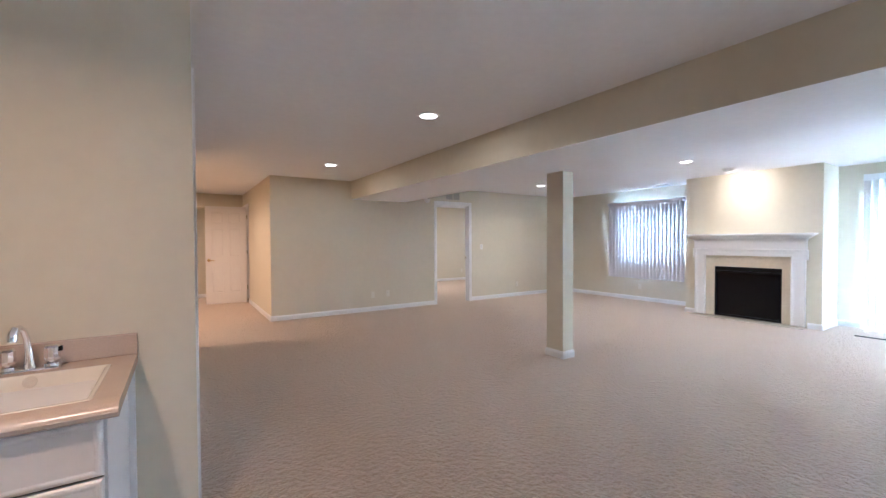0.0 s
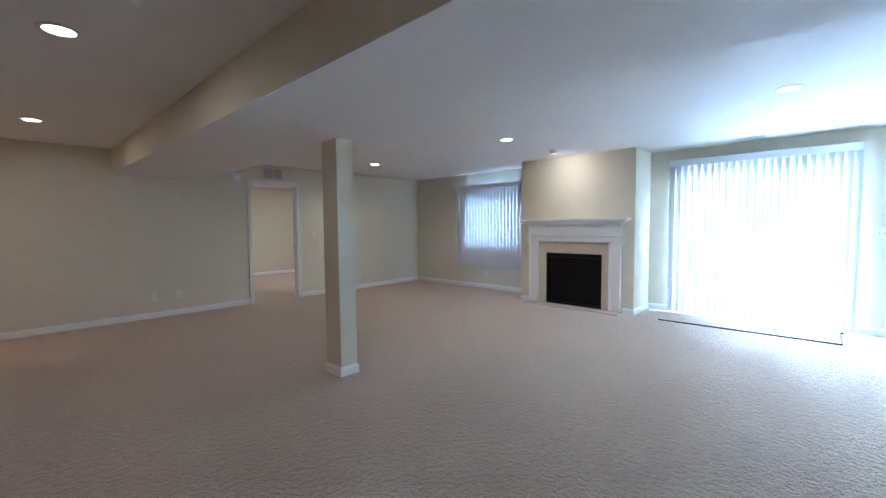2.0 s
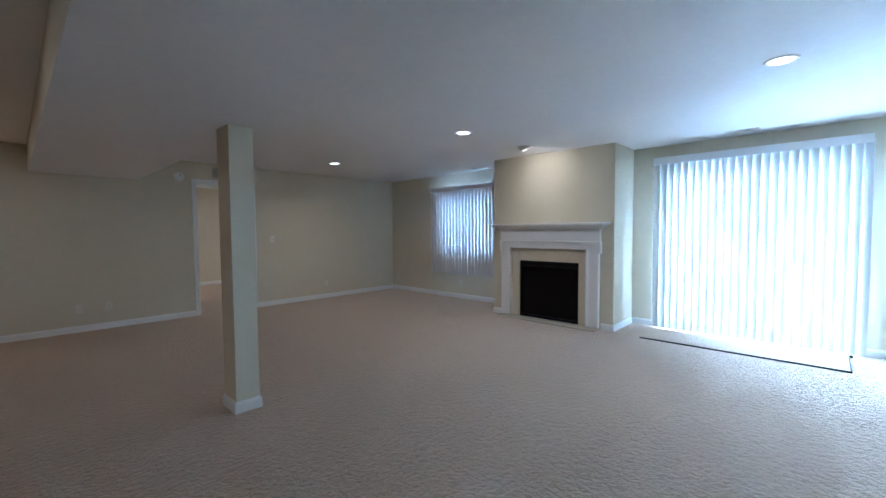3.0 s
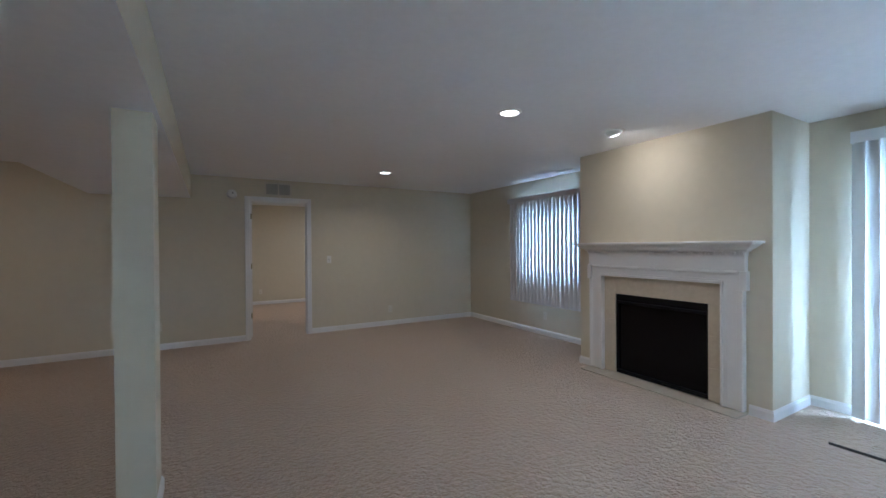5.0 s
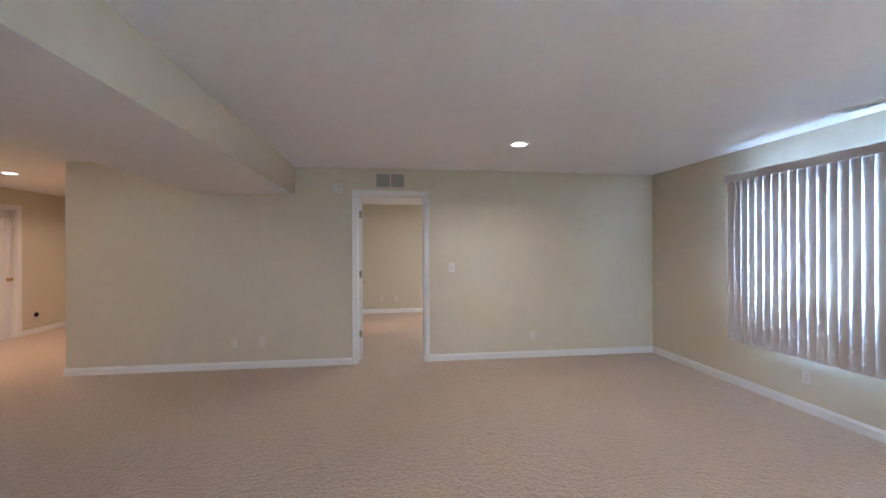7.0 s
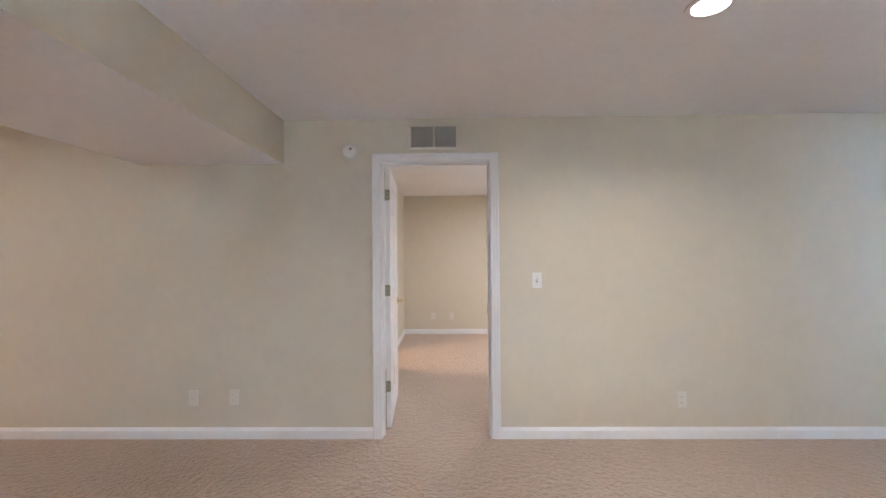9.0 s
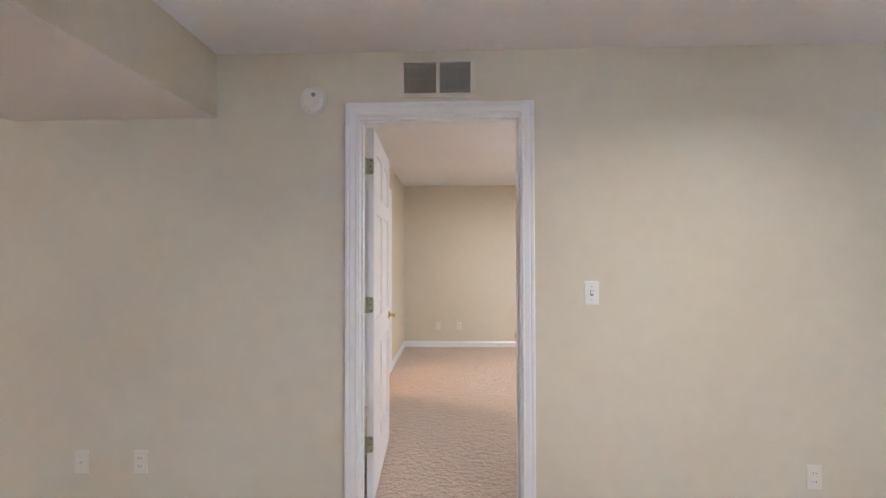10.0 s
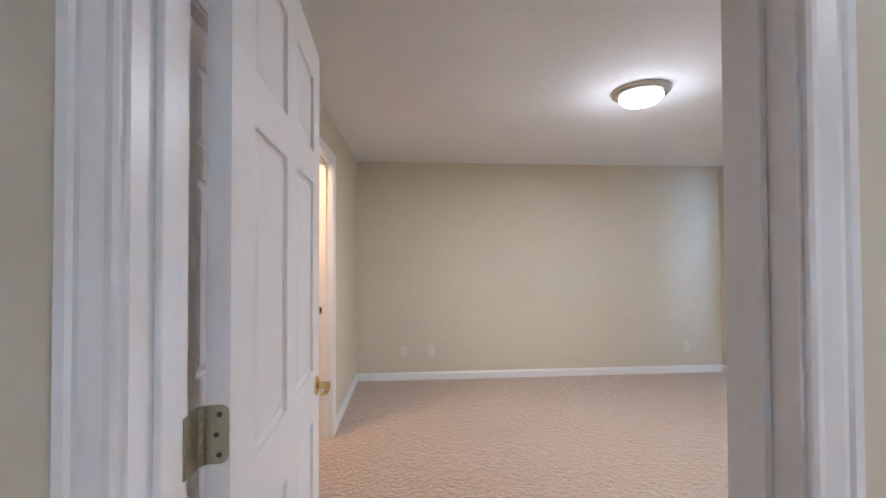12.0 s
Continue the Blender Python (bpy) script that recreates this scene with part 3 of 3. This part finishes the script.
for sgn in (-1, 1):
    def sy(a, b):
        p, q = FC + sgn * a, FC + sgn * b
        return min(p, q), max(p, q)
    leg = part("leg", boxes((8.045, BX, *sy(0.585, 0.745), 0.02, 1.03)), WHITE, fp)
    part("bead", boxes((8.020, 8.045, *sy(0.583, 0.602), 0.02, 1.03), (8.036, 8.045, *sy(0.600, 0.614), 0.02, 1.03), (8.041, 8.045, *sy(0.614, 0.626), 0.02, 1.03), bevel=0.003), WHITE, leg)
    part("back_band", boxes((8.026, 8.045, *sy(0.728, 0.745), 0.02, 0.985), (8.034, 8.045, *sy(0.712, 0.728), 0.02, 0.985), (8.040, 8.045, *sy(0.696, 0.712), 0.02, 0.985), bevel=0.003), WHITE, leg)
    part("ear", boxes((8.025, 8.045, *sy(0.722, 0.772), 0.985, 1.14), (8.045, BX, *sy(0.745, 0.772), 0.985, 1.14), bevel=0.005), WHITE, fp)
part("architrave", boxes((8.045, BX, FC - 0.745, FC + 0.745, 1.03, 1.14)), WHITE, fp)
part("bead", boxes((8.021, 8.045, FC - 0.602, FC + 0.602, 1.028, 1.050), (8.038, 8.045, FC - 0.60, FC + 0.60, 1.052, 1.067), bevel=0.003), WHITE, fp)
part("picture_mould", boxes((8.025, 8.045, FC - 0.713, FC + 0.713, 1.112, 1.14), bevel=0.009), WHITE, fp)
part("frieze", boxes((8.035, BX, FC - 0.757, FC + 0.757, 1.14, 1.265)), WHITE, fp)
CROWN = [(0.0, 0.0), (0.008, 0.0), (0.008, 0.030), (0.030, 0.034), (0.034, 0.044), (0.048, 0.052), (0.074, 0.064), (0.094, 0.078), (0.103, 0.088), (0.115, 0.091), (0.115, 0.098), (0.0, 0.098)]
zc = 1.262
x_face, ya, yb_ = 8.035, FC - 0.757, FC + 0.757
part("crown", sweep(CROWN, [lambda u, v: Vector((BX, ya - u * 0.85, zc + v)), lambda u, v: Vector((x_face - u, ya - u * 0.85, zc + v)),
                            lambda u, v: Vector((x_face - u, yb_ + u * 0.85, zc + v)), lambda u, v: Vector((BX, yb_ + u * 0.85, zc + v))]), WHITE, fp)
shelf = boxes((7.885, BX, 2.525, 4.275, 1.360, 1.380), bevel=0.004)
part("shelf", shelf, WHITE, fp)
dm = finish("dentil", boxes((8.010, 8.027, -0.009, 0.009, 1.268, 1.291), bevel=0.001), WHITE)
for i in range(51):
    d = new("dentil", dm)
    d.parent = fp
    d.location = (0, FC - 0.75 + i * 0.03, 0)

sur = thing("fireplace_surround", "beige marble tile surround round the black fireplace", "fireplace surround")
part("backing", boxes((8.084, BX - 0.002, FC - 0.583, FY0, 0.02, 1.028), (8.084, BX - 0.002, FY1, FC + 0.583, 0.02, 1.028), (8.084, BX - 0.002, FY0, FY1, FZ1, 1.028)), GROUT, sur)
TX = (8.074, 8.084)
g = 0.0006
for z0, z1 in ((0.021, 0.30), (0.30, 0.575), (0.575, FZ1)):
    part("tile", boxes((*TX, FC - 0.582, FY0 - g, z0 + g, z1 - g), bevel=0.0008), MARBLE, sur)
    part("tile", boxes((*TX, FY1 + g, FC + 0.582, z0 + g, z1 - g), bevel=0.0008), MARBLE, sur)
ycuts = [FC - 0.582, FY0, FY0 + 0.305, FY0 + 0.61, FY1, FC + 0.582]
for a, b in zip(ycuts, ycuts[1:]):
    part("tile", boxes((*TX, a + g, b - g, FZ1 + g, 1.027), bevel=0.0008), MARBLE, sur)

he = thing("hearth", "narrow hearth strip of pale marble tiles flush with the carpet", "hearth")
part("bed", boxes((7.90, BX + 0.08, 2.64, 4.16, 0.0, 0.006)), GROUT, he)
hc = [2.64, 2.92, 3.24, 3.56, 3.88, 4.16]
for a, b in zip(hc, hc[1:]):
    part("tile", boxes((7.90, 8.17, a + 0.0015, b - 0.0015, 0.006, 0.013), bevel=0.002), MARBLE, he)

fb = thing("gas_fireplace", "black gas fireplace with a dark glass front", "fireplace")
part("firebox", boxes((8.42, 8.44, FY0 + 0.004, FY1 - 0.004, 0.022, FZ1 - 0.004), (8.14, 8.42, FY0 + 0.004, FY0 + 0.02, 0.022, FZ1 - 0.004), (8.14, 8.42, FY1 - 0.02, FY1 - 0.004, 0.022, FZ1 - 0.004),
                      (8.14, 8.42, FY0 + 0.02, FY1 - 0.02, 0.022, 0.04), (8.14, 8.42, FY0 + 0.02, FY1 - 0.02, FZ1 - 0.03, FZ1 - 0.004)), SOOT, fb)
part("frame", boxes((8.085, 8.13, FY0 + 0.003, FY0 + 0.020, 0.022, FZ1 - 0.003), (8.085, 8.13, FY1 - 0.020, FY1 - 0.003, 0.022, FZ1 - 0.003),
                    (8.085, 8.13, FY0 + 0.020, FY1 - 0.020, 0.022, 0.055), (8.085, 8.13, FY0 + 0.020, FY1 - 0.020, FZ1 - 0.060, FZ1 - 0.003), bevel=0.002), BLACK, fb)
part("hood", boxes((8.068, 8.10, FY0 + 0.02, FY1 - 0.02, FZ1 - 0.095, FZ1 - 0.068), bevel=0.004), BLACK, fb)
gp = part("glass_front", boxes((8.112, 8.116, FY0 + 0.020, FY1 - 0.020, 0.055, FZ1 - 0.060)), SMOKED, fb, "dark reflecting glass")
for k, (ly, lz, ang, ln) in enumerate(((3.40, 0.15, 4, 0.56), (3.30, 0.21, -12, 0.40), (3.52, 0.22, 15, 0.36))):
    part("log", tube([(8.28 + 0.03 * k, ly - ln / 2, lz), (8.27 + 0.03 * k, ly, lz + 0.01), (8.29 + 0.03 * k, ly + ln / 2, lz + math.tan(radians(ang)) * 0.2)], [0.04, 0.045, 0.036], 10), SOOT, fb, smooth=True)

# ---- lights in the ceiling ----
def downlight(x, y, label="round recessed ceiling downlight with a white trim ring, lit", watts=None):
    d = thing("downlight", label, "ceiling light", pose(x, y, H), group="recessed downlights")
    part("trim", lathe([(0.068, -0.001), (0.071, -0.008), (0.088, -0.007), (0.094, 0.0)], 32), PLASTIC, d, smooth=True)
    part("lens", lathe([(0.0, -0.0035), (0.040, -0.004), (0.067, -0.003), (0.067, 0.0)], 32), LENS, d, "glowing lens", smooth=True)
    lamp("downlight_lamp", "AREA", pose(x, y, H - 0.008), watts or CAN_WATTS, HALL_WARM if x < 1 else WARM, shape="DISK", size=0.12, spread=radians(178 if 2 < x < 3 else 152))
    return d


CANS = ((2.305, 3.595, 0.34), (2.29, 6.235, 0.35), (6.37, 3.48, 1.0), (6.475, 6.26, 1.0), (6.34, 0.79, 1.0), (0.53, 8.40, 1.45), (0.57, 10.33, 0.6), (-0.42, 6.62, 1.15),
        (-0.02, 1.35, 0.8))
for x, y, k in CANS:
    downlight(x, y, watts=CAN_WATTS * k)

eye = thing("eyeball_light", "white eyeball spotlight in the ceiling, turned to the chimney breast, lit", "ceiling light", pose(7.50, 3.42, H))
part("trim", lathe([(0.072, 0.002), (0.074, -0.007), (0.092, -0.006), (0.097, 0.0)], 32), PLASTIC, eye, smooth=True)
ball = [(0.073 * math.cos(radians(a)), -0.073 * math.sin(radians(a)) + 0.012) for a in (-50, -35, -20, -5, 10, 22, 32)]
part("eyeball", lathe(ball + [(0.058, -0.030), (0.055, -0.022)], 32), PLASTIC, eye, m=pose(0, 0, -0.004, 0, -25, 0), smooth=True)
part("bulb", lathe([(0.055, -0.024), (0.045, -0.034), (0.03, -0.041), (0.0, -0.045)], 24), LENS, eye, "glowing bulb face", m=pose(0, 0, -0.004, 0, -25, 0), smooth=True)
lamp("eyeball_lamp", "SPOT", look((7.52, 3.42, H - 0.055), (8.09, 3.40, 1.80)), WASH_WATTS, WARM, spot_size=radians(150), spot_blend=1.0, radius=0.03)

bl = thing("flush_ceiling_light", "brushed nickel bedroom ceiling light with a glowing glass bowl", "ceiling light", pose(6.63, 9.53, H))
part("pan", lathe([(0.0, 0.0), (0.165, 0.0), (0.168, -0.018), (0.150, -0.034), (0.128, -0.036)], 36), NICKEL, bl, smooth=True)
part("bowl", lathe([(0.128, -0.036), (0.124, -0.054), (0.100, -0.078), (0.05, -0.094), (0.0, -0.097)], 36), GLOBE, bl, "glowing frosted glass bowl", smooth=True)
lamp("bedroom_lamp", "AREA", pose(6.63, 9.53, H - 0.105), 16.5, (1.0, 0.82, 0.64), shape="DISK", size=0.22)
lamp("bedroom_lamp_glow", "POINT", pose(6.63, 9.53, H - 0.30), 2.0, (1.0, 0.84, 0.67), radius=0.12)
lamp("bathroom_lamp", "AREA", pose(4.05, 9.7, H - 0.05), 10.0, (1.0, 0.55, 0.25), shape="DISK", size=0.25)

# ---- registers, detector, switches, outlets ----
vt = thing("return_air_grille", "cream painted return-air grille in two louvred halves above the bedroom door", "air grille", pose(0, 7.6, 0))
part("frame", boxes((5.093, 5.478, -0.012, 0, 2.304, 2.324), (5.093, 5.478, -0.012, 0, 2.126, 2.148), (5.093, 5.119, -0.012, 0, 2.148, 2.304),
                    (5.452, 5.478, -0.012, 0, 2.148, 2.304), (5.280, 5.298, -0.012, 0, 2.148, 2.304), bevel=0.002), IVORY, vt)
part("backing", boxes((5.119, 5.452, -0.0015, 0, 2.148, 2.304)), GRILLEGREY, vt)
lm = finish("louvre", boxes((0, 0.161, -0.0055, 0.0055, -0.0006, 0.0006)), GRILLEGREY)
for i in range(17):
    for x in (5.119, 5.298):
        s = new("louvre", lm)
        s.parent = vt
        s.matrix_basis = pose(x, -0.0065, 2.153 + i * 0.0092, 50, 0, 0) @ Matrix.Diagonal((0.96 if x > 5.2 else 1, 1, 1, 1))

sd = thing("smoke_detector", "round white smoke detector on the wall beside the grille", "smoke detector", pose(4.664, 7.6, 2.121, 90, 0, 0))
part("base", lathe([(0.0, 0.0), (0.068, 0.0), (0.068, 0.010), (0.062, 0.012)], 36), PLASTIC, sd, smooth=True)
part("cover", lathe([(0.060, 0.012), (0.058, 0.030), (0.045, 0.040), (0.0, 0.042)], 36), PLASTIC, sd, smooth=True)
part("test_button", lathe([(0.0, 0.046), (0.010, 0.045), (0.011, 0.040)], 16), GREYPL, sd, m=pose(0.012, 0.015, 0))


def plate(name, m, label, category, gangs=1, kind="outlet"):
    p = thing(name, label, category, m)
    mat = PLASTIC if kind == "switch" else PLATE
    w = 0.07 + 0.046 * (gangs - 1)
    part("plate", boxes((-w / 2, w / 2, -0.0575, 0.0575, 0, 0.006), bevel=0.003), mat, p)
    for gi in range(gangs):
        gx = (gi - (gangs - 1) / 2) * 0.046
        if kind == "outlet":
            for gy in (-0.02, 0.02):
                part("socket", boxes((gx - 0.016, gx + 0.016, gy - 0.014, gy + 0.014, 0.005, 0.0085), bevel=0.002), mat, p)
                part("slot", boxes((gx - 0.008, gx - 0.006, gy - 0.003, gy + 0.006, 0.0075, 0.0092), (gx + 0.005, gx + 0.007, gy - 0.003, gy + 0.005, 0.0075, 0.0092)), DARK, p)
        elif kind == "switch":
            part("toggle", boxes((gx - 0.0045, gx + 0.0045, -0.004, 0.012, 0.004, 0.016), bevel=0.0015), mat, p)
            part("collar", boxes((gx - 0.008, gx + 0.008, -0.014, 0.014, 0.005, 0.0072), bevel=0.0008), GREYPL, p)
            for gy in (-0.03, 0.03):
                part("screw", lathe([(0.0, 0.0074), (0.003, 0.0070), (0.003, 0.005)], 8), GREYPL, p, m=pose(gx, gy, 0))
        else:
            part("jack", lathe([(0.0, 0.014), (0.004, 0.014), (0.0045, 0.005)], 12), NICKEL, p, m=pose(gx, 0, 0))
    return p


def on_north(x, z, y=7.6):
    return pose(x, y, z, 90, 0, 0)


def on_east(y, z):
    return pose(8.76, y, z, 90, 0, -90)


plate("light_switch", on_north(6.04, 1.157), "white single toggle switch on the beige wall beside the bedroom door", "light switch", 1, "switch")
plate("wall_outlet", on_north(3.79, 0.305), "white duplex outlet low on the beige wall", "outlet")
plate("cable_outlet", on_north(3.485, 0.300), "white cable plate low on the beige wall", "outlet", 1, "jack")
plate("wall_outlet", on_north(7.082, 0.281), "white duplex outlet low on the beige wall", "outlet")
plate("wall_outlet", on_east(5.59, 0.295), "white duplex outlet under the window blind", "outlet")
plate("light_switch", on_east(0.05, 1.174), "white double toggle switch beside the sliding door", "light switch", 2, "switch")
plate("wall_outlet", on_north(5.42, 0.304, 11.557), "white duplex outlet low on the bedroom wall", "outlet")
plate("cable_outlet", on_north(5.113, 0.305, 11.557), "white cable plate low on the bedroom wall", "outlet", 1, "jack")
plate("wall_outlet", on_north(8.33, 0.305, 11.557), "white duplex outlet low on the bedroom wall", "outlet")

for x, y in ((8.50, 4.98), (8.47, 1.25)):
    r = thing("ceiling_register", "white steel air register in the ceiling near the window", "air register", pose(x, y, H))
    part("frame", boxes((-0.065, 0.065, -0.15, -0.135, -0.006, 0), (-0.065, 0.065, 0.135, 0.15, -0.006, 0), (-0.065, -0.05, -0.135, 0.135, -0.006, 0), (0.05, 0.065, -0.135, 0.135, -0.006, 0), bevel=0.0015), PLASTIC, r)
    part("backing", boxes((-0.05, 0.05, -0.135, 0.135, -0.001, 0)), DARK, r)
    for i in range(6):
        part("louvre", boxes((-0.041 + i * 0.0165 - 0.004, -0.041 + i * 0.0165 + 0.004, -0.135, 0.135, -0.005, -0.0035)), PLASTIC, r)

ch = thing("door_chime", "grey door chime box high on the wall past the closet door", "door chime", pose(0.552, 5.45, 2.06))
part("back_plate", boxes((0, 0.012, -0.10, 0.10, -0.115, 0.115)), PLASTIC, ch)
part("cover", boxes((0.012, 0.06, -0.09, 0.09, -0.105, 0.105), bevel=0.006), GREYPL, ch, "grey fabric-like cover")

hd = thing("wall_bumper", "small dark round door bumper low on the hall wall", "door stop", pose(-0.62, 10.28, 0.31, 0, 90, 0))
part("cup", lathe([(0.0, 0.0), (0.036, 0.0), (0.034, 0.016), (0.02, 0.02), (0.016, 0.034), (0.0, 0.036)], 20), BLACK, hd, smooth=True)

# ---- bar sink ----
CXR = 0.353
cab = thing("sink_cabinet", "white painted base cabinet with a drawer front under the sink", "cabinet")
part("body", boxes((-0.90, CXR - 0.031, 2.056, 2.62, 0.09, 0.81), (-0.88, CXR - 0.05, 2.11, 2.62, 0.0, 0.09)), CABINET, cab)
part("filler", boxes((CXR - 0.031, CXR - 0.010, 2.585, 2.62, 0.0, 0.81), bevel=0.002), CABINET, cab)


def raised_front(name, x0, x1, z0, z1, y, parent):
    bm = bmesh.new()
    rings = []
    for inset, yy in ((0, y), (0, y - 0.010), (0.005, y - 0.016), (0.011, y - 0.018), (0.016, y - 0.0175), (0.021, y - 0.0155)):
        rings.append([bm.verts.new(p) for p in ((x0 + inset, yy, z0 + inset), (x1 - inset, yy, z0 + inset), (x1 - inset, yy, z1 - inset), (x0 + inset, yy, z1 - inset))])
    for ra, rb in zip(rings, rings[1:]):
        for i in range(4):
            bm.faces.new((ra[i], ra[(i + 1) % 4], rb[(i + 1) % 4], rb[i]))
    bm.faces.new(rings[-1])
    bm.faces.new(rings[0])
    return part(name, bm, CABINET, parent)


# Near-black strip painting the shade under the overhang and between fronts.
part("shade_strip", boxes((-0.885, CXR - 0.040, 2.050, 2.056, 0.12, 0.806)), DARK, cab, "dark strip imitating shade between the fronts")
raised_front("drawer_front", -0.28, CXR - 0.038, 0.647, 0.806, 2.05, cab)
raised_front("drawer_front", -0.885, -0.295, 0.647, 0.806, 2.05, cab)
raised_front("door", -0.28, CXR - 0.038, 0.11, 0.640, 2.05, cab)
raised_front("door", -0.885, -0.295, 0.11, 0.640, 2.05, cab)

ct = thing("bar_countertop", "beige laminate countertop with a rounded front edge and low backsplash", "countertop")
SK = (-0.155, 0.282, 2.085, 2.475)
nose = [(2.62, 0.815), (2.62, 0.85), (SK[3], 0.85), (SK[2], 0.85), (2.03, 0.85), (2.016, 0.846), (2.005, 0.836), (2.002, 0.828), (2.006, 0.817), (2.016, 0.811), (2.03, 0.811), (2.04, 0.815), (SK[2], 0.815), (SK[3], 0.815)]


def slab_piece(x0, x1, prof):
    return sweep(prof, [lambda u, v: Vector((x0, u, v)), lambda u, v: Vector((x1, u, v))])


bmc = bmesh.new()
for x0, x1, prof in ((-0.95, SK[0], nose), (SK[1], CXR, nose),
                     (SK[0], SK[1], nose[3:-1]), (SK[0], SK[1], [(2.62, 0.815), (2.62, 0.85), (SK[3], 0.85), (SK[3], 0.815)])):
    piece = slab_piece(x0, x1, prof)
    tmp = bpy.data.meshes.new("t")
    piece.to_mesh(tmp)
    piece.free()
    bmc.from_mesh(tmp)
    bpy.data.meshes.remove(tmp)
bmesh.ops.remove_doubles(bmc, verts=list(bmc.verts), dist=0.0002)
part("top", bmc, LAMINATE, ct, smooth=True)
part("backsplash", boxes((-0.95, CXR, 2.60, 2.62, 0.85, 0.932), bevel=0.003), LAMINATE, ct)

sk = thing("bar_sink", "ivory drop-in bar sink with a raised rim", "sink")


def basin():
    bm = bmesh.new()
    x0, x1, y0, y1 = SK
    rings = []
    for inset, z in ((-0.006, 0.849), (-0.005, 0.8525), (0.0, 0.8535), (0.006, 0.852), (0.012, 0.846), (0.030, 0.800), (0.060, 0.722), (0.085, 0.703), (0.15, 0.699)):
        pts = []
        rr = 0.015 + max(0.0, 0.852 - z) * 0.25
        for cx, cy, a0 in ((x1 - inset - rr, y1 - inset - rr, 0), (x0 + inset + rr, y1 - inset - rr, 90),
                           (x0 + inset + rr, y0 + inset + rr, 180), (x1 - inset - rr, y0 + inset + rr, 270)):
            for k in range(5):
                a = radians(a0 + k * 22.5)
                pts.append((cx + rr * math.cos(a), cy + rr * math.sin(a), z))
        rings.append([bm.verts.new(p) for p in pts])
    for a, b in zip(rings, rings[1:]):
        for i in range(len(a)):
            j = (i + 1) % len(a)
            bm.faces.new((a[i], a[j], b[j], b[i]))
    bm.faces.new(rings[-1])
    return bm


part("basin", basin(), PORCELAIN, sk, smooth=True)
part("drain", lathe([(0.0, 0.0), (0.03, 0.0), (0.04, 0.003), (0.042, 0.0)], 24), CHROME, sk, m=pose(0.06, 2.27, 0.698), smooth=True)
FX, FY = 0.062, 2.535
part("overflow", lathe([(0.0, 0.002), (0.017, 0.002), (0.019, 0.0)], 20), OVERFLOW, sk, m=pose(0.078, 2.456, 0.832, 70, 0, 0))
fa = thing("bar_faucet", "chrome two-handle bar faucet with a curved spout behind the sink", "faucet", pose(FX, FY, 0.85))
part("deck_plate", boxes((-0.078, 0.078, -0.024, 0.024, 0.0, 0.012), bevel=0.006), CHROME, fa, smooth=True)
part("spout", tube([(0, 0, 0.010), (0, -0.003, 0.040), (-0.002, -0.005, 0.080), (-0.006, -0.010, 0.118), (-0.011, -0.018, 0.144), (-0.018, -0.030, 0.157), (-0.025, -0.042, 0.155), (-0.029, -0.050, 0.142), (-0.030, -0.053, 0.116)],
                   [0.019, 0.014, 0.0105, 0.0095, 0.0095, 0.0100, 0.0115, 0.0140, 0.0140], 16), CHROME, fa, smooth=True)
for sx in (-0.056, 0.056):
    hb = part("handle_base", lathe([(0.0, 0.012), (0.024, 0.012), (0.022, 0.022), (0.012, 0.026), (0.012, 0.032)], 24), CHROME, fa, m=pose(sx, 0, 0), smooth=True)
    part("handle", lathe([(0.012, 0.03), (0.020, 0.032), (0.0225, 0.042), (0.0225, 0.076), (0.018, 0.083), (0.0, 0.085)], 10), CHROME, hb, "faceted chrome handle", m=pose(0, 0, 0))
    part("index", boxes((-0.004 + (0.024 if sx > 0 else -0.024), 0.004 + (0.024 if sx > 0 else -0.024), -0.008, 0.008, 0.060, 0.078), bevel=0.002), BLACK, hb)

# ---- outside ----
structure("backdrop", boxes((60, 61, -80, 90, -0.16, 5.0)), HEDGE, "far line of trees", "backdrop")
